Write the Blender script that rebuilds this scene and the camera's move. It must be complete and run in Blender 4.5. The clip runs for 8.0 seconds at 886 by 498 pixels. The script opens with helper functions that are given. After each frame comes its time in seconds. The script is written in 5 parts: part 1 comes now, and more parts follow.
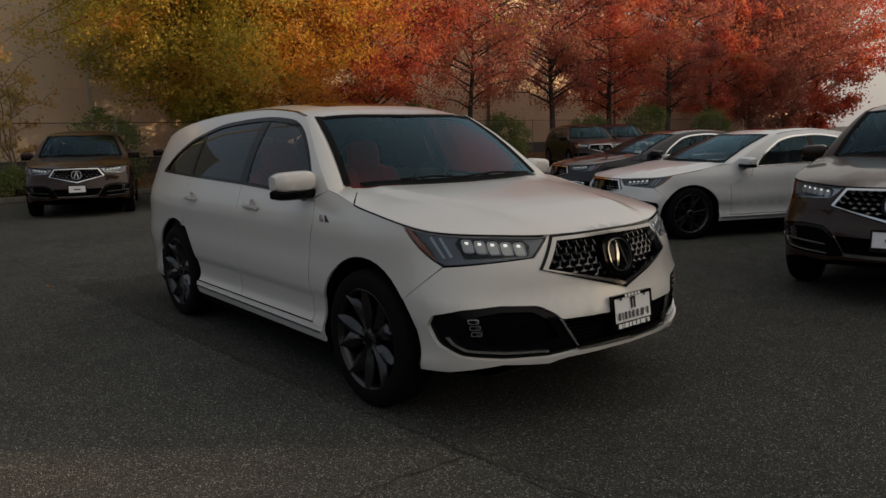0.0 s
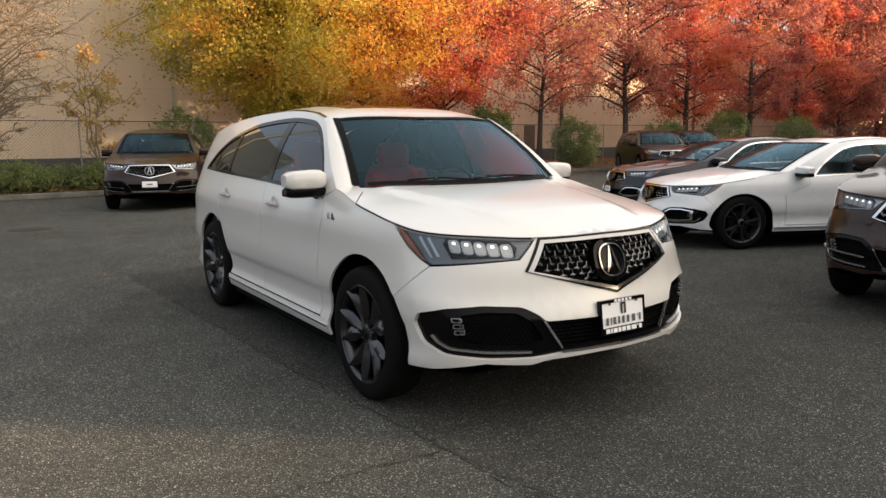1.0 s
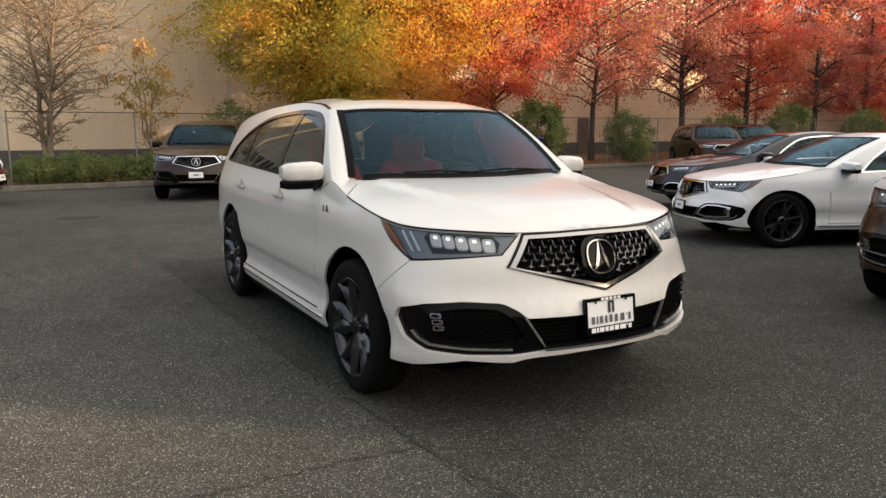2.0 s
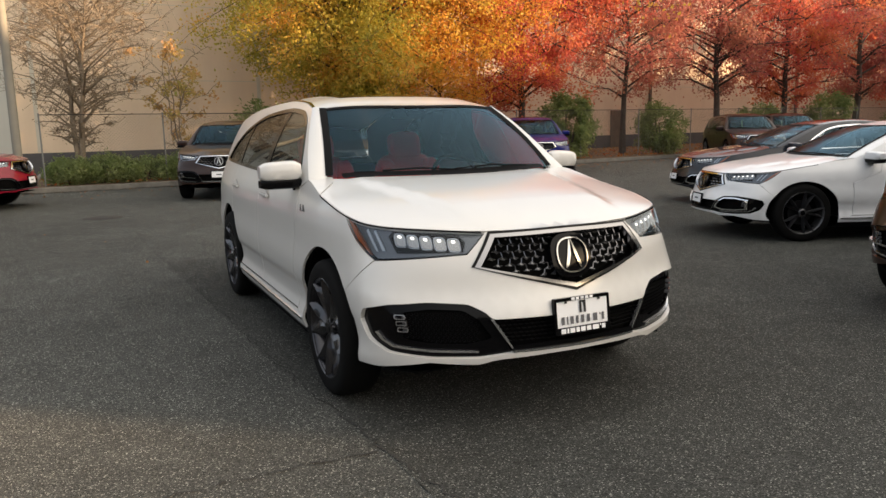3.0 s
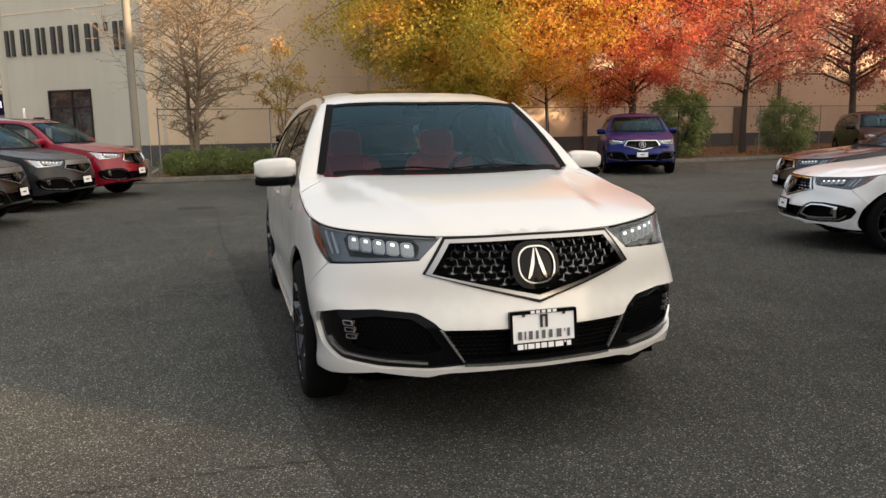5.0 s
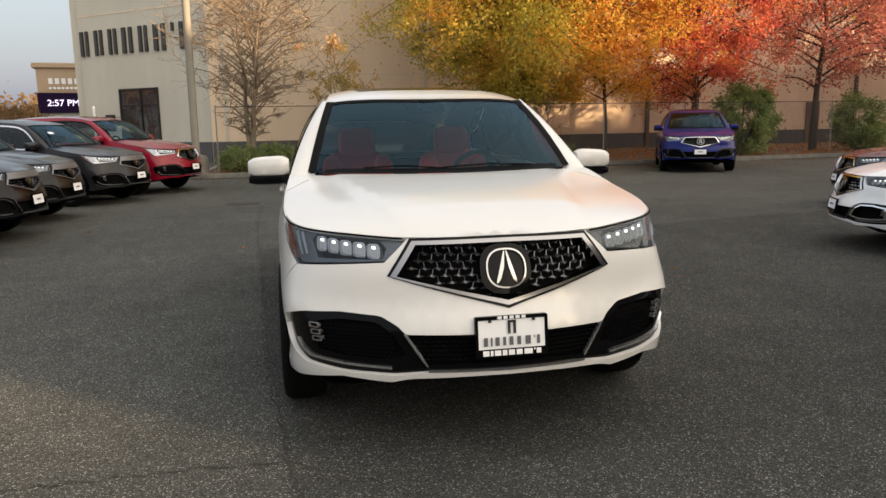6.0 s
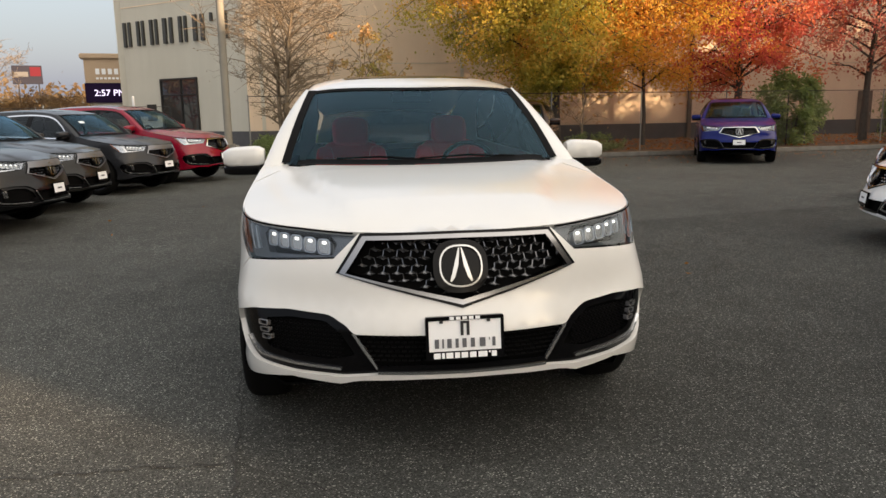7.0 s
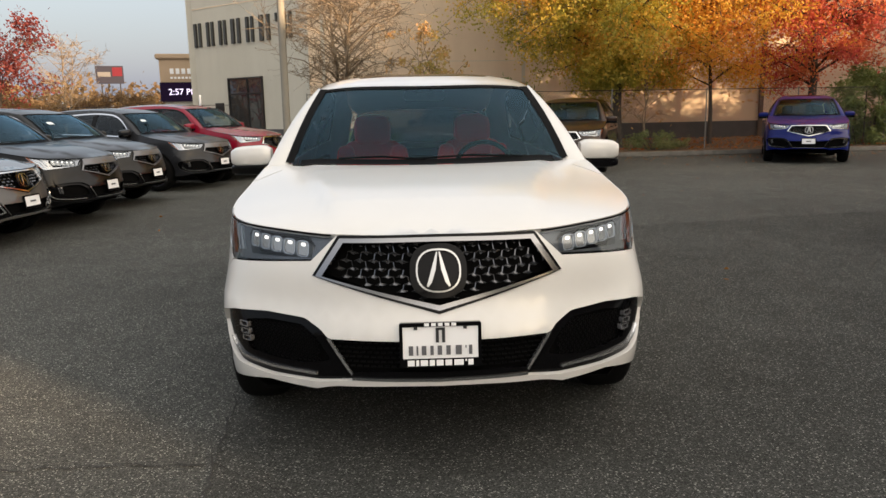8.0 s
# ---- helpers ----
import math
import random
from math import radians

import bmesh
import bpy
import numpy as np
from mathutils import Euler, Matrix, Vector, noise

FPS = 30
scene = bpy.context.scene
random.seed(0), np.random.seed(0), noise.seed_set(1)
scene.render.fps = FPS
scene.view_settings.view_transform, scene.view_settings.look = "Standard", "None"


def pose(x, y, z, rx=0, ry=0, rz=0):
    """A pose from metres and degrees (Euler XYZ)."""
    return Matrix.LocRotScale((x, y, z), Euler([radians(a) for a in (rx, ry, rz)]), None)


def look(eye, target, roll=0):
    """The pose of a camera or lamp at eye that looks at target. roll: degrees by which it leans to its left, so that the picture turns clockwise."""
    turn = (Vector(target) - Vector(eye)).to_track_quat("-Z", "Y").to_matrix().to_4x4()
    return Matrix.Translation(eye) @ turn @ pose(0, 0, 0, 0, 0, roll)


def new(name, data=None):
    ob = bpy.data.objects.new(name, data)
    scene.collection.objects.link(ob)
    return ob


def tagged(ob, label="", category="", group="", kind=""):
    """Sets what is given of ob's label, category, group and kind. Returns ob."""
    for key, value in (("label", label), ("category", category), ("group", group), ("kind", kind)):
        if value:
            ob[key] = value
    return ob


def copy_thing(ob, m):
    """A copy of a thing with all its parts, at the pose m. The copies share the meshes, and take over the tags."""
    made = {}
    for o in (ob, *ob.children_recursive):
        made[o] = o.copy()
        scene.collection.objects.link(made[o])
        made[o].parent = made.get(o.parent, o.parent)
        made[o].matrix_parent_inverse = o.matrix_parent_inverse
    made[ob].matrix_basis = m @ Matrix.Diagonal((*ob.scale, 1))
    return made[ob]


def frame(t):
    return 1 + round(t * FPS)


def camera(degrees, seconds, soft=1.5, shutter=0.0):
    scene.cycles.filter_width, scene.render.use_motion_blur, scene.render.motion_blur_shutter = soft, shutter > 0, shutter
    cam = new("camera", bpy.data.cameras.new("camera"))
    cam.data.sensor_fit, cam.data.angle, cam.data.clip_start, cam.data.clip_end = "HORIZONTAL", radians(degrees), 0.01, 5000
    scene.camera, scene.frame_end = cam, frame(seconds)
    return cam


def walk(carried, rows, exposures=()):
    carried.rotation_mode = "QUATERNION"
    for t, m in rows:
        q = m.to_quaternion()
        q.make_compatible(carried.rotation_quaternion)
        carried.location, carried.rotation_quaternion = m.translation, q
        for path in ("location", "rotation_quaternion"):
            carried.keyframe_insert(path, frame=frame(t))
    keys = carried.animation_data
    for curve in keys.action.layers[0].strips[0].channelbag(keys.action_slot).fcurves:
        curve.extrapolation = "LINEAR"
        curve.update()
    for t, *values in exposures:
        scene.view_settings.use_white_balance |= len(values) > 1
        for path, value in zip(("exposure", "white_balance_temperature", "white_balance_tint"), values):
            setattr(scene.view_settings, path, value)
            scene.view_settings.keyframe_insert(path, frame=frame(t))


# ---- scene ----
cam = camera(62.0, 8.0)
SKY, SUN = 0.10, 5.0
HAZE_LOW, HAZE_HIGH = (2.0, 2.2, 3.0), (8.2, 8.0, 7.7)
AUREOLE = (11.0, 9.2, 6.8)
SHADE_AT, SHADE_H = (11.75, -10.0), 12.3
EXPOSURES = [(0, -0.20), (0.25, 0.92), (0.45, 1.29), (8.0, 1.26)]
PATH = [
    (0.0, (-3.03, -2.24, 1.45), (-1.79, -0.71, 1.142), -1.3),
    (0.5, (-2.895, -2.399, 1.445), (-1.724, -0.806, 1.142), -0.9),
    (1, (-2.741, -2.56, 1.44), (-1.66, -0.903, 1.142), -0.4),
    (1.5, (-2.564, -2.654, 1.435), (-1.57, -0.945, 1.13), 0.0),
    (3, (-2.057, -2.787, 1.438), (-1.202, -1.009, 1.111), -1.2),
    (3.5, (-1.845, -2.856, 1.447), (-1.094, -1.03, 1.128), -1.5),
    (4, (-1.676, -2.869, 1.433), (-0.984, -1.019, 1.114), -1.5),
    (4.5, (-1.49, -2.878, 1.436), (-0.855, -1.01, 1.109), -1.0),
    (6, (-0.854, -2.893, 1.44), (-0.474, -0.959, 1.1), -0.9),
    (6.5, (-0.631, -2.827, 1.417), (-0.301, -0.885, 1.07), -0.8),
    (7, (-0.458, -2.794, 1.432), (-0.195, -0.846, 1.067), -0.9),
    (7.5, (-0.245, -2.766, 1.438), (-0.095, -0.807, 1.067), -1.0),
    (8, (-0.099, -2.729, 1.433), (-0.016, -0.765, 1.065), -1.0),
]

walk(cam, [(t, look(eye, target, roll)) for t, eye, target, roll in PATH], EXPOSURES)

# ---- light ----
SUN_DIR = Vector((0.77, -0.64, 0.20)).normalized()     # towards the sun: low, behind the camera and to its right
world = bpy.data.worlds.new("sky")
scene.world = world
world.use_nodes = True
wn = world.node_tree.nodes
sky = wn.new("ShaderNodeTexSky")
sky.sky_type, sky.sun_disc = "NISHITA", False
sky.sun_elevation = math.asin(SUN_DIR.z)
sky.sun_rotation = math.atan2(SUN_DIR.x, SUN_DIR.y)
sky.air_density, sky.dust_density, sky.ozone_density = 1.2, 4.0, 1.0
haze = wn.new("ShaderNodeMix")
haze.data_type = "RGBA"
haze.inputs["Factor"].default_value = 0.58
# even high haze, brighter overhead than at the horizon as under a thin overcast
where, parts, lift, glow = wn.new("ShaderNodeTexCoord"), wn.new("ShaderNodeSeparateXYZ"), wn.new("ShaderNodeMapRange"), wn.new("ShaderNodeMix")
lift.inputs["From Min"].default_value, lift.inputs["From Max"].default_value = 0.0, 1.0
glow.data_type = "RGBA"
glow.inputs["A"].default_value, glow.inputs["B"].default_value = (*HAZE_LOW, 1), (*HAZE_HIGH, 1)
wl = world.node_tree.links
wl.new(where.outputs["Generated"], parts.inputs["Vector"])
wl.new(parts.outputs["Z"], lift.inputs["Value"])
wl.new(lift.outputs["Result"], glow.inputs["Factor"])
# the haze is brighter and warmer round the low sun
aim, near, warm = wn.new("ShaderNodeVectorMath"), wn.new("ShaderNodeMapRange"), wn.new("ShaderNodeMix")
aim.operation, near.interpolation_type, warm.data_type, warm.blend_type = "DOT_PRODUCT", "SMOOTHSTEP", "RGBA", "ADD"
aim.inputs[1].default_value = SUN_DIR
near.inputs["From Min"].default_value, near.inputs["From Max"].default_value = -0.15, 1.0
warm.inputs["B"].default_value = (*AUREOLE, 1)
wl.new(where.outputs["Generated"], aim.inputs[0])
wl.new(aim.outputs["Value"], near.inputs["Value"])
wl.new(near.outputs["Result"], warm.inputs["Factor"])
wl.new(glow.outputs["Result"], warm.inputs["A"])
wl.new(sky.outputs["Color"], haze.inputs["A"])
wl.new(warm.outputs["Result"], haze.inputs["B"])
wl.new(haze.outputs["Result"], wn["Background"].inputs["Color"])
wn["Background"].inputs["Strength"].default_value = SKY
sun = new("sun", bpy.data.lights.new("sun", "SUN"))
sun.data.energy, sun.data.angle, sun.data.color = SUN, radians(0.8), (1.0, 0.68, 0.40)
sun.matrix_world = look(SUN_DIR * 60, (0, 0, 0))

# ---- materials ----
def mat(name, color, rough=0.5, metal=0.0, **kw):
    """A principled material; kw: coat, spec, emit, strength."""
    m = bpy.data.materials.new(name)
    m.use_nodes = True
    b = m.node_tree.nodes["Principled BSDF"]
    b.inputs["Base Color"].default_value = (*color, 1)
    b.inputs["Roughness"].default_value, b.inputs["Metallic"].default_value = rough, metal
    b.inputs["Coat Weight"].default_value = kw.get("coat", 0)
    b.inputs["Coat Roughness"].default_value = 0.03
    b.inputs["Specular IOR Level"].default_value = kw.get("spec", 0.5)
    if "emit" in kw:
        b.inputs["Emission Color"].default_value = (*kw["emit"], 1)
        b.inputs["Emission Strength"].default_value = kw.get("strength", 1)
    return m


def N(m, kind, **inputs):
    node = m.node_tree.nodes.new(kind)
    for key, value in inputs.items():
        node.inputs[key.replace("_", " ")].default_value = value
    return node


def L(m, a, b):
    m.node_tree.links.new(a, b)


def bsdf(m):
    return m.node_tree.nodes["Principled BSDF"]


def coords(m, scale=(1, 1, 1)):
    tc, mp = N(m, "ShaderNodeTexCoord"), N(m, "ShaderNodeMapping")
    mp.inputs["Scale"].default_value = scale
    L(m, tc.outputs["Object"], mp.inputs["Vector"])
    return mp.outputs["Vector"]


def mottle(m, at, scale, stops, detail=6, rough=0.6):
    """Noise through a colour ramp; stops: (place, colour)."""
    n, r = N(m, "ShaderNodeTexNoise", Scale=scale, Detail=detail, Roughness=rough), N(m, "ShaderNodeValToRGB")
    L(m, at, n.inputs["Vector"])
    L(m, n.outputs["Fac"], r.inputs["Fac"])
    el = r.color_ramp.elements
    while len(el) < len(stops):
        el.new(0.5)
    for e, (p, c) in zip(el, stops):
        e.position, e.color = p, (*c, 1)
    return r.outputs["Color"]


def blend(m, a, b, fac, how="MIX"):
    x = N(m, "ShaderNodeMix")
    x.data_type, x.blend_type = "RGBA", how
    for s, v in (("A", a), ("B", b), ("Factor", fac)):
        if isinstance(v, (int, float)):
            x.inputs[s].default_value = v
        elif isinstance(v, tuple):
            x.inputs[s].default_value = (*v, 1)
        else:
            L(m, v, x.inputs[s])
    return x.outputs["Result"]


def bump(m, height, strength, distance=0.01):
    b = N(m, "ShaderNodeBump", Strength=strength, Distance=distance)
    L(m, height, b.inputs["Height"])
    L(m, b.outputs["Normal"], bsdf(m).inputs["Normal"])


def paint(name, color, metal=0.0, rough=0.35, coat=0.75, ior=1.45, soft=-0.015):
    """Car paint under clear coat, with a fine orange peel and a film of road dust."""
    m = mat(name, color, rough, metal, coat=coat, spec=0.5 if sum(color) > 1 else 0.12)
    at = coords(m)
    dust = mottle(m, at, 3.0, [(0.35, (0, 0, 0)), (0.8, (1, 1, 1))])
    k = 0.003 + 0.12 * sum(color) / 3
    c = blend(m, color, tuple(v * (1 - k) + k * d for v, d in zip(color, (0.30, 0.27, 0.23))), dust)
    L(m, c, bsdf(m).inputs["Base Color"])
    r = N(m, "ShaderNodeMapRange")
    r.inputs["To Min"].default_value, r.inputs["To Max"].default_value = 0.02 + soft, 0.10 + soft
    bsdf(m).inputs["Coat IOR"].default_value = ior
    L(m, dust, r.inputs["Value"])
    L(m, r.outputs["Result"], bsdf(m).inputs["Coat Roughness"])
    return m


def glass_mat(name, tint, gloss=(0.8, 0.86, 0.9)):
    """Thin tinted pane: lets light through, mirrors by Fresnel."""
    m = bpy.data.materials.new(name)
    m.use_nodes = True
    nt = m.node_tree
    nt.nodes.remove(bsdf(m))
    out = nt.nodes["Material Output"]
    t, g, f, x = N(m, "ShaderNodeBsdfTransparent"), N(m, "ShaderNodeBsdfGlossy"), N(m, "ShaderNodeFresnel"), N(m, "ShaderNodeMixShader")
    t.inputs["Color"].default_value = (*tint, 1)
    g.inputs["Roughness"].default_value, g.inputs["Color"].default_value = 0.0, (*gloss, 1)
    f.inputs["IOR"].default_value = 1.45
    L(m, f.outputs["Fac"], x.inputs["Fac"])
    L(m, t.outputs["BSDF"], x.inputs[1])
    L(m, g.outputs["BSDF"], x.inputs[2])
    L(m, x.outputs["Shader"], out.inputs["Surface"])
    return m


M = {}
M["pearl"] = paint("pearl_white_paint", (0.63, 0.618, 0.595), coat=1.0, ior=1.5, soft=0.10)
M["white2"] = paint("white_paint", (0.72, 0.73, 0.74))
M["brown"] = paint("brown_paint", (0.026, 0.0125, 0.009), 0.0, coat=0.8, ior=1.38)
M["blue"] = paint("blue_paint", (0.004, 0.010, 0.12), 0.05, coat=0.6, ior=1.33)
M["red"] = paint("red_paint", (0.20, 0.001, 0.016), 0.05, coat=1.0, ior=1.36)
M["grey"] = paint("gunmetal_paint", (0.016, 0.017, 0.020), 0.0, coat=0.55, ior=1.38)
M["darkgrey"] = paint("graphite_paint", (0.009, 0.0088, 0.008), 0.0, coat=0.55, ior=1.38)
M["black"] = paint("black_paint", (0.0018, 0.0018, 0.0025), 0.0, coat=0.55, ior=1.38)
M["silver"] = paint("silver_paint", (0.075, 0.070, 0.066), 0.2, coat=1.0, ior=1.42)
M["steel"] = paint("slate_paint", (0.017, 0.020, 0.028), 0.0, coat=1.0, ior=1.36)
M["chrome"] = mat("chrome", (0.70, 0.71, 0.73), 0.16, 1.0)
M["emblem"] = mat("emblem_chrome", (0.46, 0.46, 0.46), 0.14, 1.0)
M["satin"] = mat("satin_dark_chrome", (0.32, 0.32, 0.33), 0.2, 1.0)
M["gloss"] = mat("gloss_black", (0.003, 0.003, 0.0035), 0.08, spec=0.14)
M["plastic"] = mat("black_plastic", (0.005, 0.005, 0.0055), 0.65, spec=0.06)
# near-black parts; as backing sheets it stands for shade inside openings
M["void"] = mat("near_black", (0.003, 0.003, 0.003), 0.95, spec=0.05)
M["rubber"] = mat("tyre_rubber", (0.004, 0.004, 0.004), 0.85, spec=0.12)
M["rim"] = mat("shark_grey_alloy", (0.031, 0.031, 0.036), 0.24, 0.8, coat=0.5)
M["rim_black"] = mat("black_alloy", (0.075, 0.075, 0.08), 0.3, 0.7, coat=0.5)
M["disc"] = mat("brake_steel", (0.06, 0.06, 0.062), 0.4, 1.0)
M["leather"] = mat("red_leather", (0.85, 0.05, 0.055), 0.45)
M["trim"] = mat("charcoal_trim", (0.018, 0.018, 0.02), 0.6)
M["cloth"] = mat("grey_cloth", (0.26, 0.26, 0.25), 0.9)
M["amber"] = mat("amber_reflector", (0.34, 0.08, 0.02), 0.2, coat=1.0, ior=1.36)
M["bezel"] = mat("headlight_bezel", (0.13, 0.14, 0.155), 0.24, 0.5)
M["bezel_bright"] = mat("bright_headlight_bezel", (0.46, 0.47, 0.50), 0.2, 0.8)
M["led"] = mat("led_lens", (0.24, 0.24, 0.235), 0.16, 0.8, emit=(1.0, 0.97, 0.9), strength=0.04, coat=1.0)
M["led_dim"] = mat("unlit_fog_lens", (0.05, 0.05, 0.055), 0.12, 0.4, coat=1.0)
M["core"] = mat("led_core", (0.8, 0.8, 0.78), 0.2, emit=(1.0, 0.96, 0.88), strength=0.9)
M["blade"] = mat("bright_blade", (0.60, 0.60, 0.61), 0.14, 0.9)
M["drl"] = mat("light_guide", (0.42, 0.46, 0.52), 0.25, 0.2, coat=1)
M["foglens"] = mat("fog_lamp_lens", (0.22, 0.22, 0.23), 0.12, 0.6, coat=1)
M["plate"] = mat("white_plate", (0.84, 0.84, 0.85), 0.45)
M["ink"] = mat("black_ink", (0.015, 0.015, 0.017), 0.5)
M["paper"] = mat("paper_sticker", (0.75, 0.77, 0.78), 0.6)
M["glass"] = glass_mat("windscreen_glass", (0.84, 0.89, 0.91), (0.36, 0.60, 0.75))
M["tint"] = glass_mat("dark_tinted_glass", (0.10, 0.11, 0.11))
M["glass2"] = glass_mat("side_glass", (0.58, 0.64, 0.64))
M["lens"] = glass_mat("lamp_lens", (0.86, 0.88, 0.90))


def part(name, data, material, parent, label="", smooth_it=True):
    """Links a mesh or bmesh as one object under a thing or part."""
    if isinstance(data, bmesh.types.BMesh):
        me = bpy.data.meshes.new(name)
        bmesh.ops.recalc_face_normals(data, faces=data.faces)
        data.to_mesh(me)
        data.free()
        if smooth_it:
            me.shade_smooth()
            me.set_sharp_from_angle(angle=radians(35))
        data = me
    ob = new(name, data)
    if not data.materials:
        data.materials.append(material)
    if parent is not None:
        ob.parent = parent
    if label:
        ob["label"] = label
    return ob


def thing(name, m, label, category, group="", kind=""):
    ob = new(name)
    ob.empty_display_size = 0.2
    ob.matrix_world = m
    return tagged(ob, label, category, group, kind)


def mesh_of(name, verts, faces, material, smooth_it=False):
    me = bpy.data.meshes.new(name)
    me.from_pydata(verts, [], faces)
    me.materials.append(material)
    if smooth_it:
        me.shade_smooth()
    return me


def box(bm, x0, x1, y0, y1, z0, z1, bevel=0.0, m=None):
    mm = Matrix.Translation(((x0 + x1) / 2, (y0 + y1) / 2, (z0 + z1) / 2)) @ Matrix.Diagonal((x1 - x0, y1 - y0, z1 - z0, 1))
    r = bmesh.ops.create_cube(bm, size=1, matrix=(m or Matrix()) @ mm)
    if bevel:
        es = list({e for v in r["verts"] for e in v.link_edges})
        bmesh.ops.bevel(bm, geom=es, offset=bevel, segments=2, affect="EDGES")
    return bm


def tube(bm, pts, radii, sides=6, cap=True):
    """A tapered tube along points."""
    rings = []
    up = Vector((0.31, 0.17, 0.93)).normalized()
    for i, p in enumerate(pts):
        p = Vector(p)
        d = (Vector(pts[min(i + 1, len(pts) - 1)]) - Vector(pts[max(i - 1, 0)])).normalized()
        a = d.cross(up)
        if a.length < 0.05:
            a = d.cross(Vector((1, 0, 0)))
        a.normalize()
        b = d.cross(a)
        rings.append([bm.verts.new(p + (a * math.cos(k * 2 * math.pi / sides) + b * math.sin(k * 2 * math.pi / sides)) * radii[i]) for k in range(sides)])
    for r, q in zip(rings, rings[1:]):
        for k in range(sides):
            bm.faces.new((r[k], r[(k + 1) % sides], q[(k + 1) % sides], q[k]))
    if cap:
        bm.faces.new(rings[0][::-1])
        bm.faces.new(rings[-1])
    return bm


def lathe(bm, profile, segs, m=None, a0=0.0, a1=2 * math.pi):
    """Turns (radius, height) about the local z axis."""
    full = abs(a1 - a0 - 2 * math.pi) < 1e-6
    n = segs if full else segs + 1
    rings = []
    for i in range(n):
        a = a0 + (a1 - a0) * i / segs
        rings.append([bm.verts.new((m or Matrix()) @ Vector((r * math.cos(a), r * math.sin(a), h))) for r, h in profile])
    for i in range(segs):
        p, q = rings[i], rings[(i + 1) % n]
        for k in range(len(profile) - 1):
            bm.faces.new((p[k], q[k], q[k + 1], p[k + 1]))
    return bm


def smooth(pts):
    """A smooth monotone curve through points, as a function."""
    xs, ys, n = [p[0] for p in pts], [p[1] for p in pts], len(pts)
    d = [(ys[i + 1] - ys[i]) / (xs[i + 1] - xs[i]) for i in range(n - 1)]
    s = [d[0]] + [0 if d[i - 1] * d[i] <= 0 else 2 * d[i - 1] * d[i] / (d[i - 1] + d[i]) for i in range(1, n - 1)] + [d[-1]]

    def f(x):
        if x <= xs[0]:
            return ys[0]
        if x >= xs[-1]:
            return ys[-1]
        k = 0
        while xs[k + 1] < x:
            k += 1
        h = xs[k + 1] - xs[k]
        t = (x - xs[k]) / h
        return (1 + 2 * t) * (1 - t) ** 2 * ys[k] + t * (1 - t) ** 2 * h * s[k] + t * t * (3 - 2 * t) * ys[k + 1] + t * t * (t - 1) * h * s[k + 1]
    return f


def inside(p, poly):
    hit, j = False, len(poly) - 1
    for i in range(len(poly)):
        a, b = poly[i], poly[j]
        if (a[1] > p[1]) != (b[1] > p[1]) and p[0] < (b[0] - a[0]) * (p[1] - a[1]) / (b[1] - a[1]) + a[0]:
            hit = not hit
        j = i
    return hit


def resample(poly, step, closed=True):
    out = []
    n = len(poly)
    for i in range(n if closed else n - 1):
        a, b = poly[i], poly[(i + 1) % n]
        k = max(1, int(math.ceil(math.hypot(b[0] - a[0], b[1] - a[1]) / step)))
        out += [(a[0] + (b[0] - a[0]) * j / k, a[1] + (b[1] - a[1]) * j / k) for j in range(k)]
    if not closed:
        out.append(poly[-1])
    return out


def rounded(poly, r, n=4):
    """Rounds the corners of a closed polygon."""
    out = []
    for i, p in enumerate(poly):
        a, b = Vector(poly[i - 1]), Vector(poly[(i + 1) % len(poly)])
        p = Vector(p)
        da, db = (a - p), (b - p)
        k = min(r, da.length * 0.45, db.length * 0.45)
        s, e = p + da.normalized() * k, p + db.normalized() * k
        for j in range(n + 1):
            t = j / n
            q = s * (1 - t) ** 2 + p * 2 * t * (1 - t) + e * t * t
            out.append((q.x, q.y))
    return out


from mathutils.geometry import delaunay_2d_cdt


